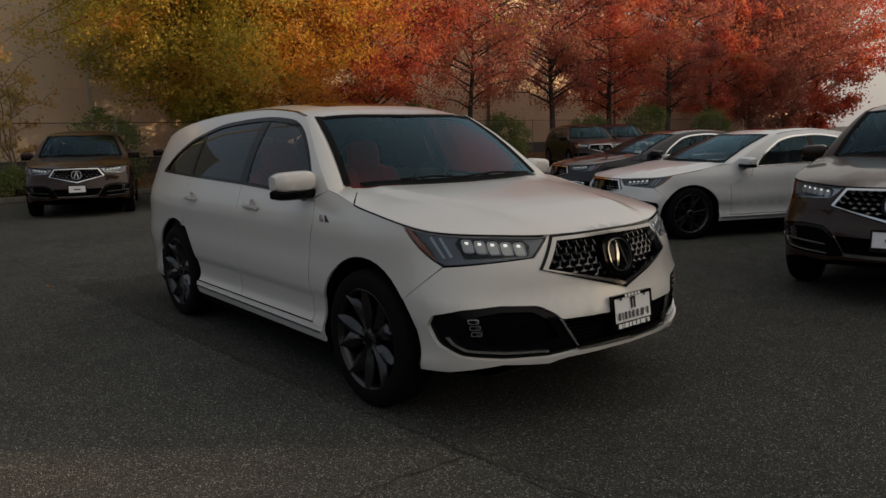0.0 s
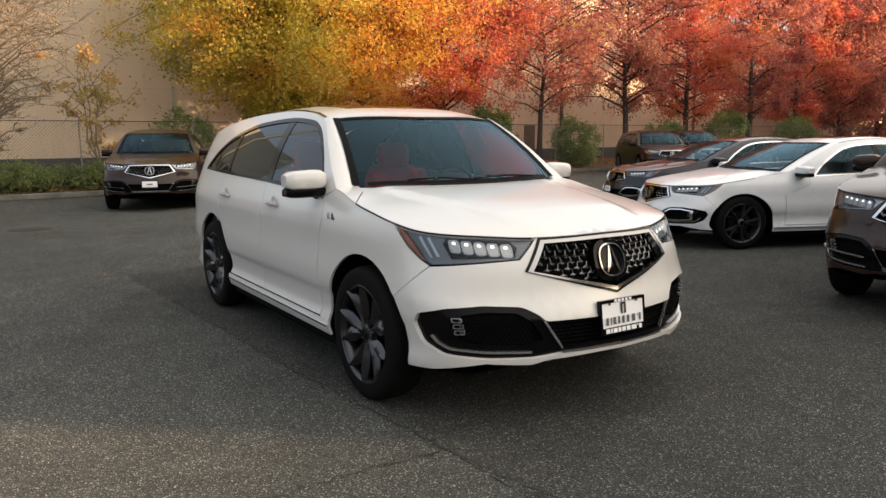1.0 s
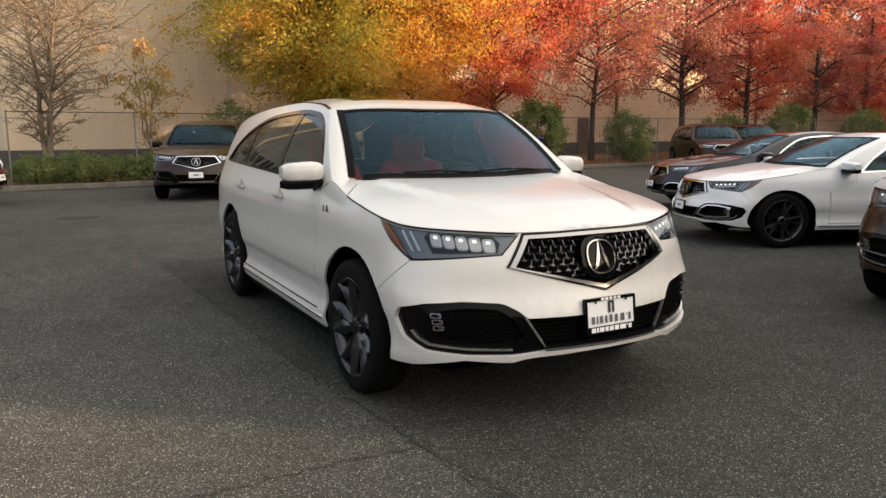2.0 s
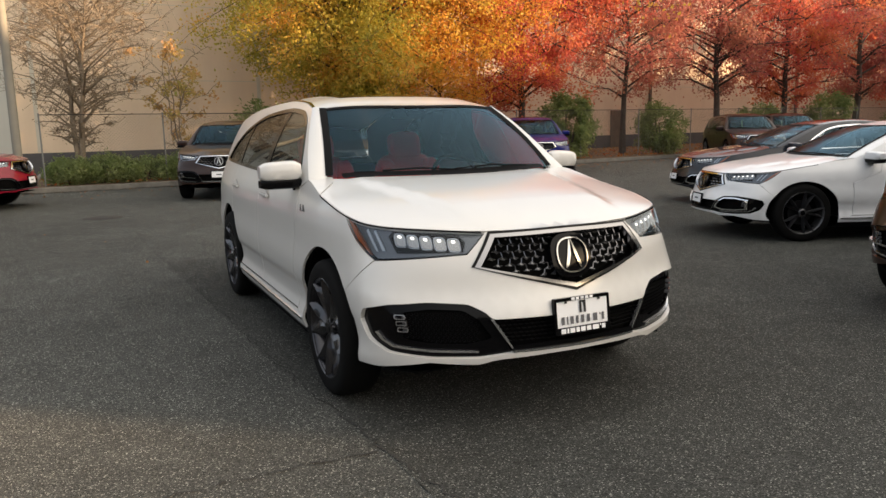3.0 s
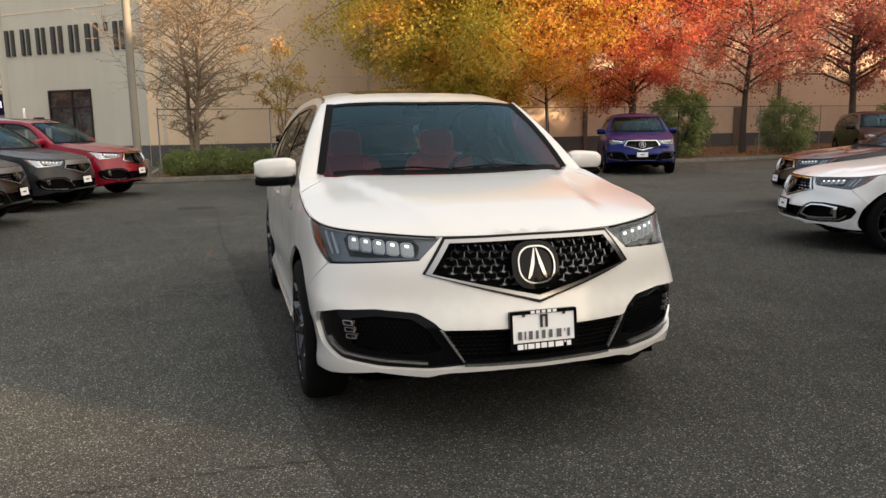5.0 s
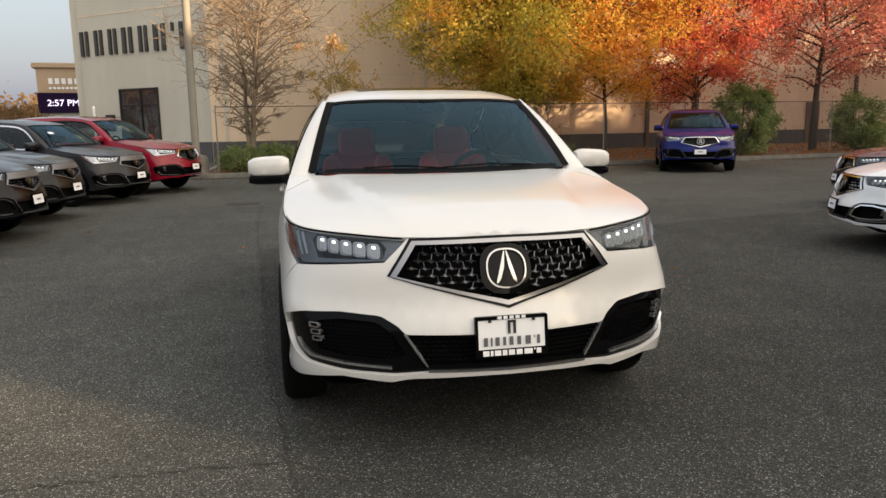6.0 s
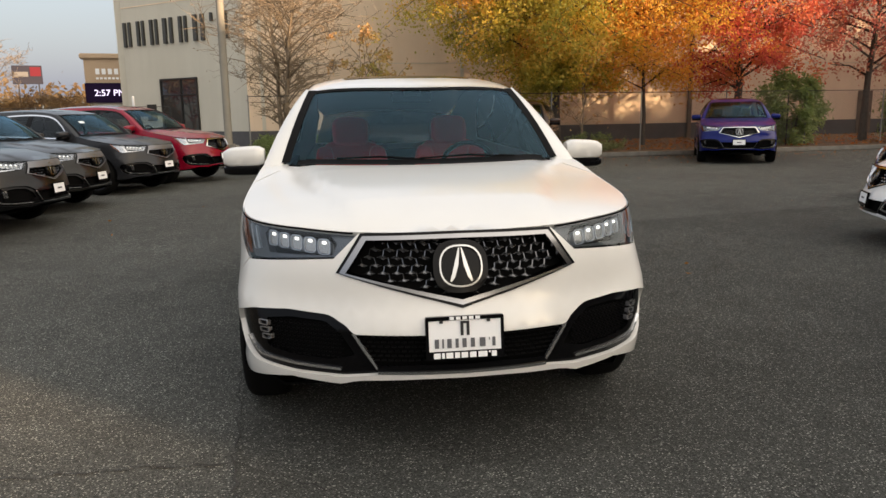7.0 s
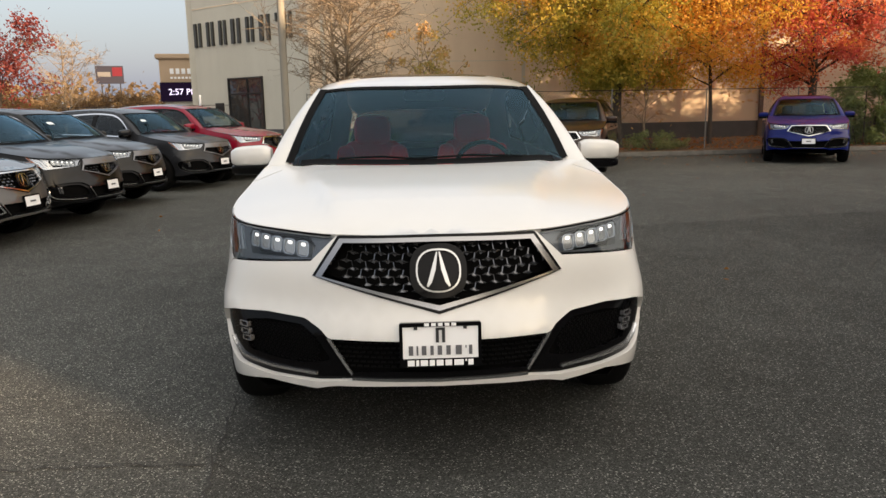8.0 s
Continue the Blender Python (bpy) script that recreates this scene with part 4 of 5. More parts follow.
def mirror_part(car, s, P, S, sp):
    """Door mirror: painted cap above, black shell below, glass behind."""
    y = sp["a"][0][0] + .24
    def shell(z0, z1, grow, name, material, parent):
        bm = bmesh.new()
        rings = []
        for i in range(9):
            t = i / 8
            h = (1 - abs(2 * (.045 + .91 * t) - 1) ** 4.5) ** .4
            x = .895 + t * .235
            zc, hz = (z0 + z1) / 2 - .008 * t, (z1 - z0) / 2 * h * (1 - .10 * t)
            rings.append([bm.verts.new((s * x, y - .06 + .045 * t + .075 * grow * h * math.copysign(abs(math.cos(a)) ** .6, math.cos(a)) * (1 if math.cos(a) < 0 else .7), zc + hz * math.copysign(abs(math.sin(a)) ** .45, math.sin(a)))) for a in [k * 2 * math.pi / 16 for k in range(16)]])
        for p, q in zip(rings, rings[1:]):
            for k in range(16):
                bm.faces.new((p[k], p[(k + 1) % 16], q[(k + 1) % 16], q[k]))
        bm.faces.new(rings[0][::-1])
        bm.faces.new(rings[-1])
        bm.transform(S)
        return part(name, bm, material, parent)
    cap = shell(1.135, 1.262, 1.0, "mirror", P, car)
    shell(1.092, 1.165, .90, "mirror_base", M["gloss"], cap)
    bm = box(bmesh.new(), .80, .93, y - .03, y + .05, 1.075, 1.115, .012)
    bm.transform(S @ Matrix.Diagonal((s, 1, 1, 1)))
    part("mirror_arm", bm, M["gloss"], cap)
    bm = box(bmesh.new(), .92, 1.11, y + .024, y + .032, 1.11, 1.235, .004)
    bm.transform(S @ Matrix.Diagonal((s, 1, 1, 1)))
    part("mirror_glass", bm, M["chrome"], cap)


M["letters_grey"] = mat("grey_print", (.10, .10, .11), .5)
M["grey_trim"] = mat("brushed_grey_trim", (0.20, 0.205, 0.22), 0.38, 0.7)
M["frame"] = mat("grille_frame_chrome", (0.29, 0.29, 0.30), 0.18, 1.0)
M["grille"] = mat("dark_grille", (0.15, 0.15, 0.155), 0.20, 0.9, coat=0.3)


def facing(x, y, fx, fy):
    """Pose of a car whose nose is at (x, y) and that faces (fx, fy)."""
    return pose(x, y, 0, 0, 0, math.degrees(math.atan2(fx, -fy)))

hero = build_car(pose(0, 0, 0), dict(SUV, paint="pearl", scale=(1, 1, 1), wheel=.375, rim="rim", hero=True, seats="leather"),
                 "pearl white sport utility car with red leather seats and dark wheels", "sport_utility_car")
STD = dict(SUV, scale=(1, 1, 1), wheel=.375, rim="rim_black", spokes="thin")
SMALL = dict(SUV, scale=(.955, .936, .945), wheel=.365, rim="rim", spokes="thin", dark_trim=False, bar=True)
LOW = dict(SEDAN, scale=(.955, .97, .84), wheel=.345, rim="rim_black", spokes="thin", dark_trim=False, dark_lamp=True, seats="cloth", door_lining="cloth")
brown = build_car(facing(.45, 13.1, -.31, -.95), dict(STD, paint="brown", strips=True), "brown sport utility car parked nose out at the kerb", "sport_utility_car")
for x, y, fx, fy in ((3.1, 13.3, -.35, -.94), (18.6, 15.1, -.52, -.85), (21.7, 15.8, -.52, -.85), (3.17, -.08, -.985, -.17)):
    copy_thing(brown, facing(x, y, fx, fy))
build_car(facing(9.56, 14.9, -.42, -.91), dict(STD, paint="blue"), "deep blue sport utility car parked nose out at the kerb", "sport_utility_car")
build_car(facing(5.06, 4.36, -.91, .41), dict(LOW, paint="white2"), "white sedan with black wheels parked beside the lane", "sedan")
build_car(facing(7.66, 7.56, -.91, .41), dict(LOW, paint="steel", rim="rim"), "slate grey sedan parked beyond the white sedan", "sedan")
FX, FY = .94, -.34
build_car(facing(-3.04, 14.25, FX, FY), dict(STD, paint="red", rim="rim"), "bright red sport utility car at the end of the row", "sport_utility_car")
build_car(facing(-3.79, 12.2, FX, FY), dict(SMALL, paint="grey", tag=(3, 4)), "gunmetal grey compact sport utility car in the row", "sport_utility_car")
build_car(facing(-4.25, 9.6, .985, -.17), dict(SMALL, paint="darkgrey", tag=(3, 4)), "graphite compact sport utility car in the row", "sport_utility_car")
build_car(facing(-4.2, 7.6, .99, -.13), dict(SMALL, paint="black", tag=(3, 4)), "black compact sport utility car in the row", "sport_utility_car")
build_car(facing(-4.45, 5.9, .995, -.10), dict(LOW, paint="silver", scale=(.95, .93, .90)), "warm silver sedan at the near end of the row", "sedan")

# ---- the lot ----
def asphalt(name="asphalt", k=1.0):
    m = mat(name, (.05, .05, .05), .88, spec=.10)
    at = coords(m)
    big = mottle(m, at, .22, [(p, (a * k, b * k, c * k)) for p, a, b, c in ((.30, .102, .104, .099), (.55, .140, .143, .136), (.80, .178, .179, .169))], 8, .62)
    mid = mottle(m, at, 2.6, [(.30, (.55, .55, .55)), (.70, (1, 1, 1))], 6, .65)
    c = blend(m, big, mid, .55, "MULTIPLY")
    v = N(m, "ShaderNodeTexVoronoi", Scale=180.0)
    L(m, at, v.inputs["Vector"])
    sep = N(m, "ShaderNodeSeparateColor")
    L(m, v.outputs["Color"], sep.inputs["Color"])
    grit = N(m, "ShaderNodeValToRGB")
    e = grit.color_ramp.elements
    e[0].position, e[0].color = .05, (.42, .42, .42, 1)
    e[1].position, e[1].color = 1.0, (4.6, 4.5, 4.3, 1)
    for at_, v_ in ((.80, 1.05), (.93, 1.55)):
        k = e.new(at_)
        k.color = (v_, v_, v_ * .97, 1)
    L(m, sep.outputs["Red"], grit.inputs["Fac"])
    c = blend(m, c, grit.outputs["Color"], 1.0, "MULTIPLY")
    L(m, c, bsdf(m).inputs["Base Color"])
    fine = N(m, "ShaderNodeTexNoise", Scale=120.0, Detail=4.0)
    L(m, at, fine.inputs["Vector"])
    mix = N(m, "ShaderNodeMath")
    mix.operation = "ADD"
    L(m, fine.outputs["Fac"], mix.inputs[0])
    L(m, v.outputs["Distance"], mix.inputs[1])
    bump(m, mix.outputs["Value"], .9, .017)
    return m


def rough_mat(name, stops, scale, bump_scale, strength, dist=.01, rough=.85, streak=None):
    m = mat(name, stops[0][1], rough)
    at = coords(m)
    c = mottle(m, at, scale, stops)
    if streak:
        c = blend(m, c, mottle(m, coords(m, (1.5, 1.5, .12)), 1.2, streak), .6, "MULTIPLY")
    L(m, c, bsdf(m).inputs["Base Color"])
    n = N(m, "ShaderNodeTexNoise", Scale=bump_scale, Detail=5.0)
    L(m, at, n.inputs["Vector"])
    bump(m, n.outputs["Fac"], strength, dist)
    return m


M["asphalt"] = asphalt("asphalt", 1.0)
M["stucco"] = rough_mat("tan_stucco", [(.25, (.68, .55, .40)), (.75, (.75, .61, .455))], .5, 60, .35, .006, .9, [(.2, (.84, .82, .80)), (.7, (1, 1, 1))])
M["stucco2"] = rough_mat("olive_grey_stucco", [(.25, (.52, .495, .415)), (.75, (.58, .55, .465))], .5, 60, .35, .006, .9, [(.2, (.86, .85, .84)), (.7, (1, 1, 1))])
M["band"] = rough_mat("dark_base_coat", [(.3, (.066, .066, .070)), (.7, (.095, .093, .096))], 1.2, 30, .4)
M["concrete"] = rough_mat("kerb_concrete", [(.2, (.10, .095, .08)), (.5, (.17, .16, .14)), (.8, (.24, .225, .195))], 4.0, 45, .8, .01)
M["soil"] = rough_mat("leaf_littered_soil", [(.3, (.055, .038, .025)), (.5, (.10, .065, .035)), (.72, (.20, .10, .035))], 6.0, 20, 1.0, .05)
M["galv"] = mat("galvanised_steel", (.22, .22, .21), .6, .5)
M["pole"] = rough_mat("tan_painted_pole", [(.3, (.21, .195, .165)), (.7, (.25, .235, .195))], 2, 30, .2)
M["darkglass"] = mat("dark_window_glass", (.02, .026, .03), .04, coat=1.0)
M["bronze"] = mat("bronze_frame", (.035, .032, .03), .4, .5)
M["letters"] = mat("dark_bronze_letters", (.055, .055, .05), .45, .3)
M["bark"] = rough_mat("bark", [(.3, (.035, .028, .023)), (.7, (.075, .06, .048))], 8, 25, 1.0, .02)
M["bark_pale"] = rough_mat("pale_bark", [(.3, (.17, .132, .092)), (.7, (.27, .21, .148))], 8, 25, 1.0, .02)

bm = bmesh.new()
bmesh.ops.create_grid(bm, x_segments=48, y_segments=48, size=600)
ground = part("ground", bm, M["asphalt"], None)
tagged(ground, "worn dark asphalt of the car lot", "asphalt", kind="structure")

patch = part("asphalt_patch", mesh_of("asphalt_patch", [(x, y, .003) for x, y in ((-.73, -9), (-.95, .18), (-1.09, 1.7), (-1.25, 4.5), (-1.33, 5.9), (2.6, 6.15), (6.2, 6.9), (16, 8.7), (16, -9))], [tuple(range(8, -1, -1))], asphalt("darker_asphalt", .78)), M["asphalt"], None)
tagged(patch, "darker resurfaced asphalt round the white car", "asphalt", kind="structure")
SLOPE = .085
KERB = lambda x: 18.35 + SLOPE * x
FENCE = lambda x: 19.2 + SLOPE * x
TURN = math.degrees(math.atan(SLOPE))


def run(name, x0, x1, off, w, h, material, label, category, bevel=.02, z0=0.0, kind="structure"):
    """A long straight piece that follows the kerb line."""
    ob = part(name, box(bmesh.new(), 0, (x1 - x0) / math.cos(radians(TURN)), 0, w, z0, h, bevel), material, None)
    ob.matrix_world = pose(x0, KERB(x0) + off, 0, 0, 0, TURN)
    return tagged(ob, label, category, kind=kind)


kerb = run("kerb", -3.4, 60, 0, .16, .14, M["concrete"], "pale concrete kerb along the planting strip", "kerb", kind="structure")
kerb_end = part("kerb_end", box(bmesh.new(), -.08, .08, 0, 9.2, 0, .14, .02), M["concrete"], None)
kerb_end.matrix_world = pose(-3.4, KERB(-3.4) + .162, 0, 0, 0, 0)
tagged(kerb_end, "concrete kerb end of the planting strip", "kerb", kind="structure")
bm = bmesh.new()
bmesh.ops.create_grid(bm, x_segments=160, y_segments=22, size=1)
for v in bm.verts:
    x = -3.3 + (v.co.x + 1) / 2 * 63
    y = KERB(x) + .17 + (v.co.y + 1) / 2 * 9.35
    v.co = (x, y, .125 + .05 * noise.noise((x * .5, y * .5, 0)) + .025 * noise.noise((x * 3, y * 3, 4)))
soil = part("planting_strip", bm, M["soil"], None)
tagged(soil, "brown soil strip covered in fallen leaves", "soil", kind="structure")

CX = -4.0
# tan building: long north wall, angled sign wall, dark base coat, shallow pilasters
north = part("wall_north", box(bmesh.new(), 0, 75, 0, .4, 0, 9.5), M["stucco"], None)
north.matrix_world = pose(CX, 27.5, 0, 0, 0, TURN)
tagged(north, "long tan stucco wall of the store", "wall", kind="structure")
part("base_band", box(bmesh.new(), .003, 75, -.03, 0, 0, .80, .008), M["band"], north)
for x in (.5, 8.6):
    part("pilaster", box(bmesh.new(), x, x + .14, -.035, -.002, .82, 9.4, .008), M["stucco2"], north)
for z in (3.4, 6.2):
    part("reveal", box(bmesh.new(), .01, 75, -.006, -.001, z, z + .025), M["stucco2"], north)
M["wall_dark"] = rough_mat("dark_brown", [(.3, (.10, .075, .055)), (.7, (.15, .11, .08))], 2, 30, .3)
# narrow dark brown upright strips on the wall
for x in (19.05, 30.8, 44.0):
    part("dark_strip", box(bmesh.new(), x, x + .20, -.13, -.034, .1, 9.3, .02), M["wall_dark"], north)
door = part("door_1", box(bmesh.new(), 27.98, 28.78, -.07, -.034, .1, 2.12, .01), M["wall_dark"], north, "dark brown steel door")
part("door_handle", box(bmesh.new(), 28.66, 28.70, -.11, -.07, 1.0, 1.12, .008), M["galv"], door)
SIGN_YAW = math.degrees(math.atan2(.64, -.77)) - 180
west = part("wall_west", box(bmesh.new(), .45, 7.9, 0, .4, 0, 9.5), M["stucco2"], None)
# local x runs from the far end to the corner
west.matrix_world = pose(CX - .77 * 7.9, 27.5 + .64 * 7.9, 0, 0, 0, SIGN_YAW)
tagged(west, "olive grey stucco wall with raised sign letters", "wall", kind="structure")
part("base_band", box(bmesh.new(), .45, 7.89, -.03, 0, 0, .80, .008), M["band"], west)
win = part("window_1", box(bmesh.new(), 2.80, 5.04, -.02, -.004, .70, 2.95), M["darkglass"], west, "dark shop window")
for a, b, c, d in ((2.74, 2.82, .66, 3.0), (5.00, 5.08, .66, 3.0), (2.74, 5.08, 2.93, 3.0), (2.74, 5.08, .66, .74), (4.02, 4.08, .7, 2.95), (2.82, 5.0, 2.28, 2.33)):
    part("window_frame", box(bmesh.new(), a, b, -.07, -.002, c, d, .01), M["bronze"], win)
part("wall_vent", box(bmesh.new(), 1.75, 2.35, -.05, -.002, 1.25, 1.95, .01), M["bronze"], west)
part("parapet_reveal", box(bmesh.new(), .45, 7.9, -.012, -.001, 6.05, 6.10), M["stucco"], west)
# the store's name: two plain upright bars for each raised letter
for k, wl in enumerate((.62, .60, .60, .74, .60, .80, .20, .62)):
    x = .56 + 1.07 * (0, .86, 1.68, 2.46, 3.40, 4.20, 5.20, 5.58)[k]
    bars = ((0, .12, 5.12, 5.45),) if k == 6 else ((wl * .06, wl * .34, 4.42, 5.45), (wl * .62, wl * .86, 4.42, 5.45))
    for a, b, z0, z1 in bars:
        part("sign_bar", box(bmesh.new(), x + a, x + b, -.10, -.003, z0, z1, .01), M["letters"], west)
back = part("wall_back", box(bmesh.new(), 0, 30, 0, .4, 0, 9.5), M["stucco2"], None)
back.matrix_world = pose(CX - .77 * 7.45, 27.5 + .64 * 7.45 + .35, 0, 0, 0, 75)
tagged(back, "olive grey stucco side wall of the store", "wall", kind="structure")
top = part("roof_deck", box(bmesh.new(), -4.5, 34.5, 31.2, 55, 9.2, 9.4), M["band"], None)
tagged(top, "flat roof of the store", "roof", kind="structure")

# unseen building added behind the camera to shade the lot
bm = bmesh.new()
for x0, x1, h in ((0, 45, SHADE_H), (45, 95, SHADE_H + 2.6)):     # taller part added to shade the right of the store wall
    box(bm, x0, x1, -.3, 0, 0, h)
# front kept dark to cut its bounce and its reflection in the cars
M["shade_face"] = rough_mat("dark_shade_face", [(.3, (.10, .095, .09)), (.7, (.15, .14, .13))], .8, 40, .3)
shade = part("shade_wall_south", bm, M["shade_face"], None)
shade.matrix_world = pose(SHADE_AT[0], SHADE_AT[1], 0, 0, 0, TURN)
tagged(shade, "unseen dark building added to shade the lot", "building", kind="structure")
# unseen wall, added so its top edge fades the sunlit ground patch
blocker = part("shade_wall_southeast", box(bmesh.new(), -26, 5, -.4, 0, 0, 9.0), M["shade_face"], None)
blocker.matrix_world = pose(32.9, -28.5, 0, 0, 0, 50.2)
tagged(blocker, "unseen angled wall added to fade the sunlit patch", "building", kind="structure")
# unseen wall, added to block the low sky mirrored by cars and asphalt
low = part("unseen_wall_southwest", box(bmesh.new(), -60, 45, -.4, 0, 0, 4.5), M["stucco2"], None)
low.matrix_world = pose(0, -34, 0)
tagged(low, "unseen low wall added to dim horizon reflections", "wall", kind="structure")

# lamp post at the end of the strip
lamp_post = thing("lamp_post", pose(-3.52, 18.4, 0), "tall tan lamp post on a concrete block", "lamp post")
part("base", box(bmesh.new(), -.28, .28, -.28, .28, 0, .62, .04), M["concrete"], lamp_post)
part("mast", tube(bmesh.new(), [(0, 0, .62), (0, 0, 5), (0, 0, 9.5)], [.105, .10, .09], 14), M["pole"], lamp_post)
part("base_plate", box(bmesh.new(), -.15, .15, -.15, .15, .62, .65, .005), M["pole"], lamp_post)
part("lamp_head", box(bmesh.new(), -.2, .2, -.7, .1, 9.5, 9.65, .03), M["bronze"], lamp_post)

# chain-link fence
fence = thing("fence", pose(-3.0, FENCE(-3.0), .1, 0, 0, TURN), "galvanised chain-link fence with slim posts", "fence")
FL, FH = 52.0, 1.85
for k in range(18):
    part("post", tube(bmesh.new(), [(k * 3.02, 0, -.1), (k * 3.02, 0, FH + .04)], [.02, .02], 8), M["galv"], fence)
part("top_rail", tube(bmesh.new(), [(0, 0, FH), (FL, 0, FH)], [.011, .011], 6), M["bronze"], fence)
vs, fs = [], []
n = int((FL + FH) / .085)
for s in (1, -1):
    for k in range(n):
        a = k * .085 - (FH if s > 0 else 0)
        x0, x1 = a, a + s * FH if s > 0 else a - FH
        z0, z1 = 0.0, FH
        if x0 < 0 or x1 < 0 or x0 > FL or x1 > FL:
            continue
        d = .0028
        i = len(vs)
        vs += [(x0 - d, 0, z0), (x0 + d, 0, z0), (x1 + d, 0, z1), (x1 - d, 0, z1)]
        fs.append((i, i + 1, i + 2, i + 3))
M["wire"] = mat("weathered_wire", (.07, .07, .068), .8, .2)
links = part("links", mesh_of("links", vs, fs, M["wire"]), M["wire"], fence)
links["kind"] = "stuff"
links.name = "chain_link"
fence2 = copy_thing(fence, pose(-7.0, 30.5, 0, 0, 0, 179))
fence2["label"] = "distant chain-link fence beside the thicket"

# pylon sign with a lit message board
py = thing("pylon_sign", pose(-14.25, 45, 0, 0, 0, 12), "tan pylon sign with a lit message board", "sign")
M["pylon"] = rough_mat("warm_tan_stucco", [(.25, (.40, .29, .19)), (.75, (.46, .34, .23))], .5, 60, .3)
part("pier", box(bmesh.new(), -1.05, 2.2, -.25, .25, 0, 2.3, .02), M["stucco2"], py)
part("head", box(bmesh.new(), -1.15, 2.3, -.4, .4, 3.45, 4.85, .02), M["pylon"], py)
part("cornice", box(bmesh.new(), -1.35, 2.5, -.55, .55, 4.85, 5.15, .05), M["pylon"], py)
part("board", box(bmesh.new(), -1.2, 2.35, -.42, .42, 2.3, 3.45, .02), mat("message_board", (.006, .004, .010), .7, spec=.1, emit=(.02, .004, .04), strength=.12), py)
for k in range(6):
    part("name_bar", box(bmesh.new(), -.55 + k * .34, -.33 + k * .34, -.43, -.402, 3.95, 4.28, .01), M["plate"], py)
for k in range(9):
    part("name_bar", box(bmesh.new(), -.55 + k * .22, -.40 + k * .22, -.43, -.402, 3.66, 3.78, .005), M["plate"], py)
tx = bpy.data.curves.new("clock_text", "FONT")
tx.body, tx.size, tx.extrude = "2:57 PM", .52, .01
clock = new("clock_text", tx)
clock.parent = py
clock.matrix_local = pose(-.72, -.44, 2.70, 90, 0, 0)
tx.materials.append(mat("lit_digits", (.8, .7, .9), .5, emit=(.85, .72, 1.0), strength=.7))

bb = thing("billboard", pose(-32.3, 82, .9, 0, 0, 14), "far roadside billboard with a dark printed panel", "billboard")
part("panel", box(bmesh.new(), -1.9, .9, -.15, .15, 4.1, 6.0, .03), mat("billboard_print", (.035, .035, .05), .85, spec=.1), bb)
part("print_bar", box(bmesh.new(), -1.7, -.4, -.18, -.152, 4.85, 5.35), mat("pale_print", (.17, .165, .165), .85, spec=.1), bb)
part("print_bar", box(bmesh.new(), -.2, .8, -.18, -.152, 4.9, 5.85), mat("red_print", (.13, .02, .03), .85, spec=.1), bb)
for x in (-1.4, .5):
    part("post", tube(bmesh.new(), [(x, 0, -.9), (x, 0, 4.1)], [.07, .07], 8), M["bronze"], bb)

# cracks, a patched joint and a cover in the asphalt
def crack(points, w, seed):
    rnd = random.Random(seed)
    pts = []
    for a, b in zip(points, points[1:]):
        k = max(2, int(math.hypot(b[0] - a[0], b[1] - a[1]) / .05))
        pts += [(a[0] + (b[0] - a[0]) * i / k + rnd.uniform(-.022, .022), a[1] + (b[1] - a[1]) * i / k + rnd.uniform(-.022, .022)) for i in range(k)]
    vs, fs = [], []
    for i, p in enumerate(pts):
        q = pts[min(i + 1, len(pts) - 1)]
        o = pts[max(i - 1, 0)]
        dx, dy = q[0] - o[0], q[1] - o[1]
        l = math.hypot(dx, dy) or 1
        ww = w * (rnd.uniform(.15, .6) if rnd.random() < .35 else rnd.uniform(.6, 1.5))
        vs += [(p[0] - dy / l * ww, p[1] + dx / l * ww, .0060), (p[0] + dy / l * ww, p[1] - dx / l * ww, .0060)]
    fs = [(2 * i, 2 * i + 1, 2 * i + 3, 2 * i + 2) for i in range(len(pts) - 1)]
    ob = part("crack", mesh_of("crack", vs, fs, M["crack_dark"]), M["crack_dark"], ground)
    return ob


# cracks are flat strips; the shade in their depth is this dark colour
M["crack_dark"] = mat("crack_shadow", (.026, .025, .023), .95)
crack([(-.70, -1.6), (-.95, .18), (-1.04, 1.0), (-1.09, 1.7), (-1.25, 4.5), (-1.43, 7.6), (-1.5, 10.6)], .0045, 1)
crack([(-3.9, -.05), (-2.6, .10), (-1.85, .18), (-.95, .18)], .0055, 2)
crack([(-.95, .18), (-.3, -.35), (.3, -.9)], .0025, 3)
crack([(-5.2, 3.4), (-3.4, 3.9), (-1.2, 4.2)], .005, 4)
crack([(-4.5, 6.2), (-3.0, 7.3), (-1.5, 7.9)], .005, 5)
crack([(2.0, 2.4), (3.0, 3.6), (3.6, 5.2)], .005, 6)
cover = part("drain_cover", lathe(bmesh.new(), [(.001, .008), (.24, .008), (.26, .004), (.33, .003)], 24), mat("cast_iron", (.03, .028, .026), .6, .5), None)
cover.matrix_world = pose(-1.85, 11.2, 0)
tagged(cover, "round cast iron drain cover set in the asphalt", "drain cover")

post = thing("marker_post", pose(-7.4, 24, 0), "slim white marker post by the driveway", "post")
part("shaft", tube(bmesh.new(), [(0, 0, 0), (0, 0, 2.1)], [.04, .04], 10), M["plate"], post)
part("cap", tube(bmesh.new(), [(0, 0, 2.1), (0, 0, 2.13)], [.045, .02], 10), M["plate"], post)

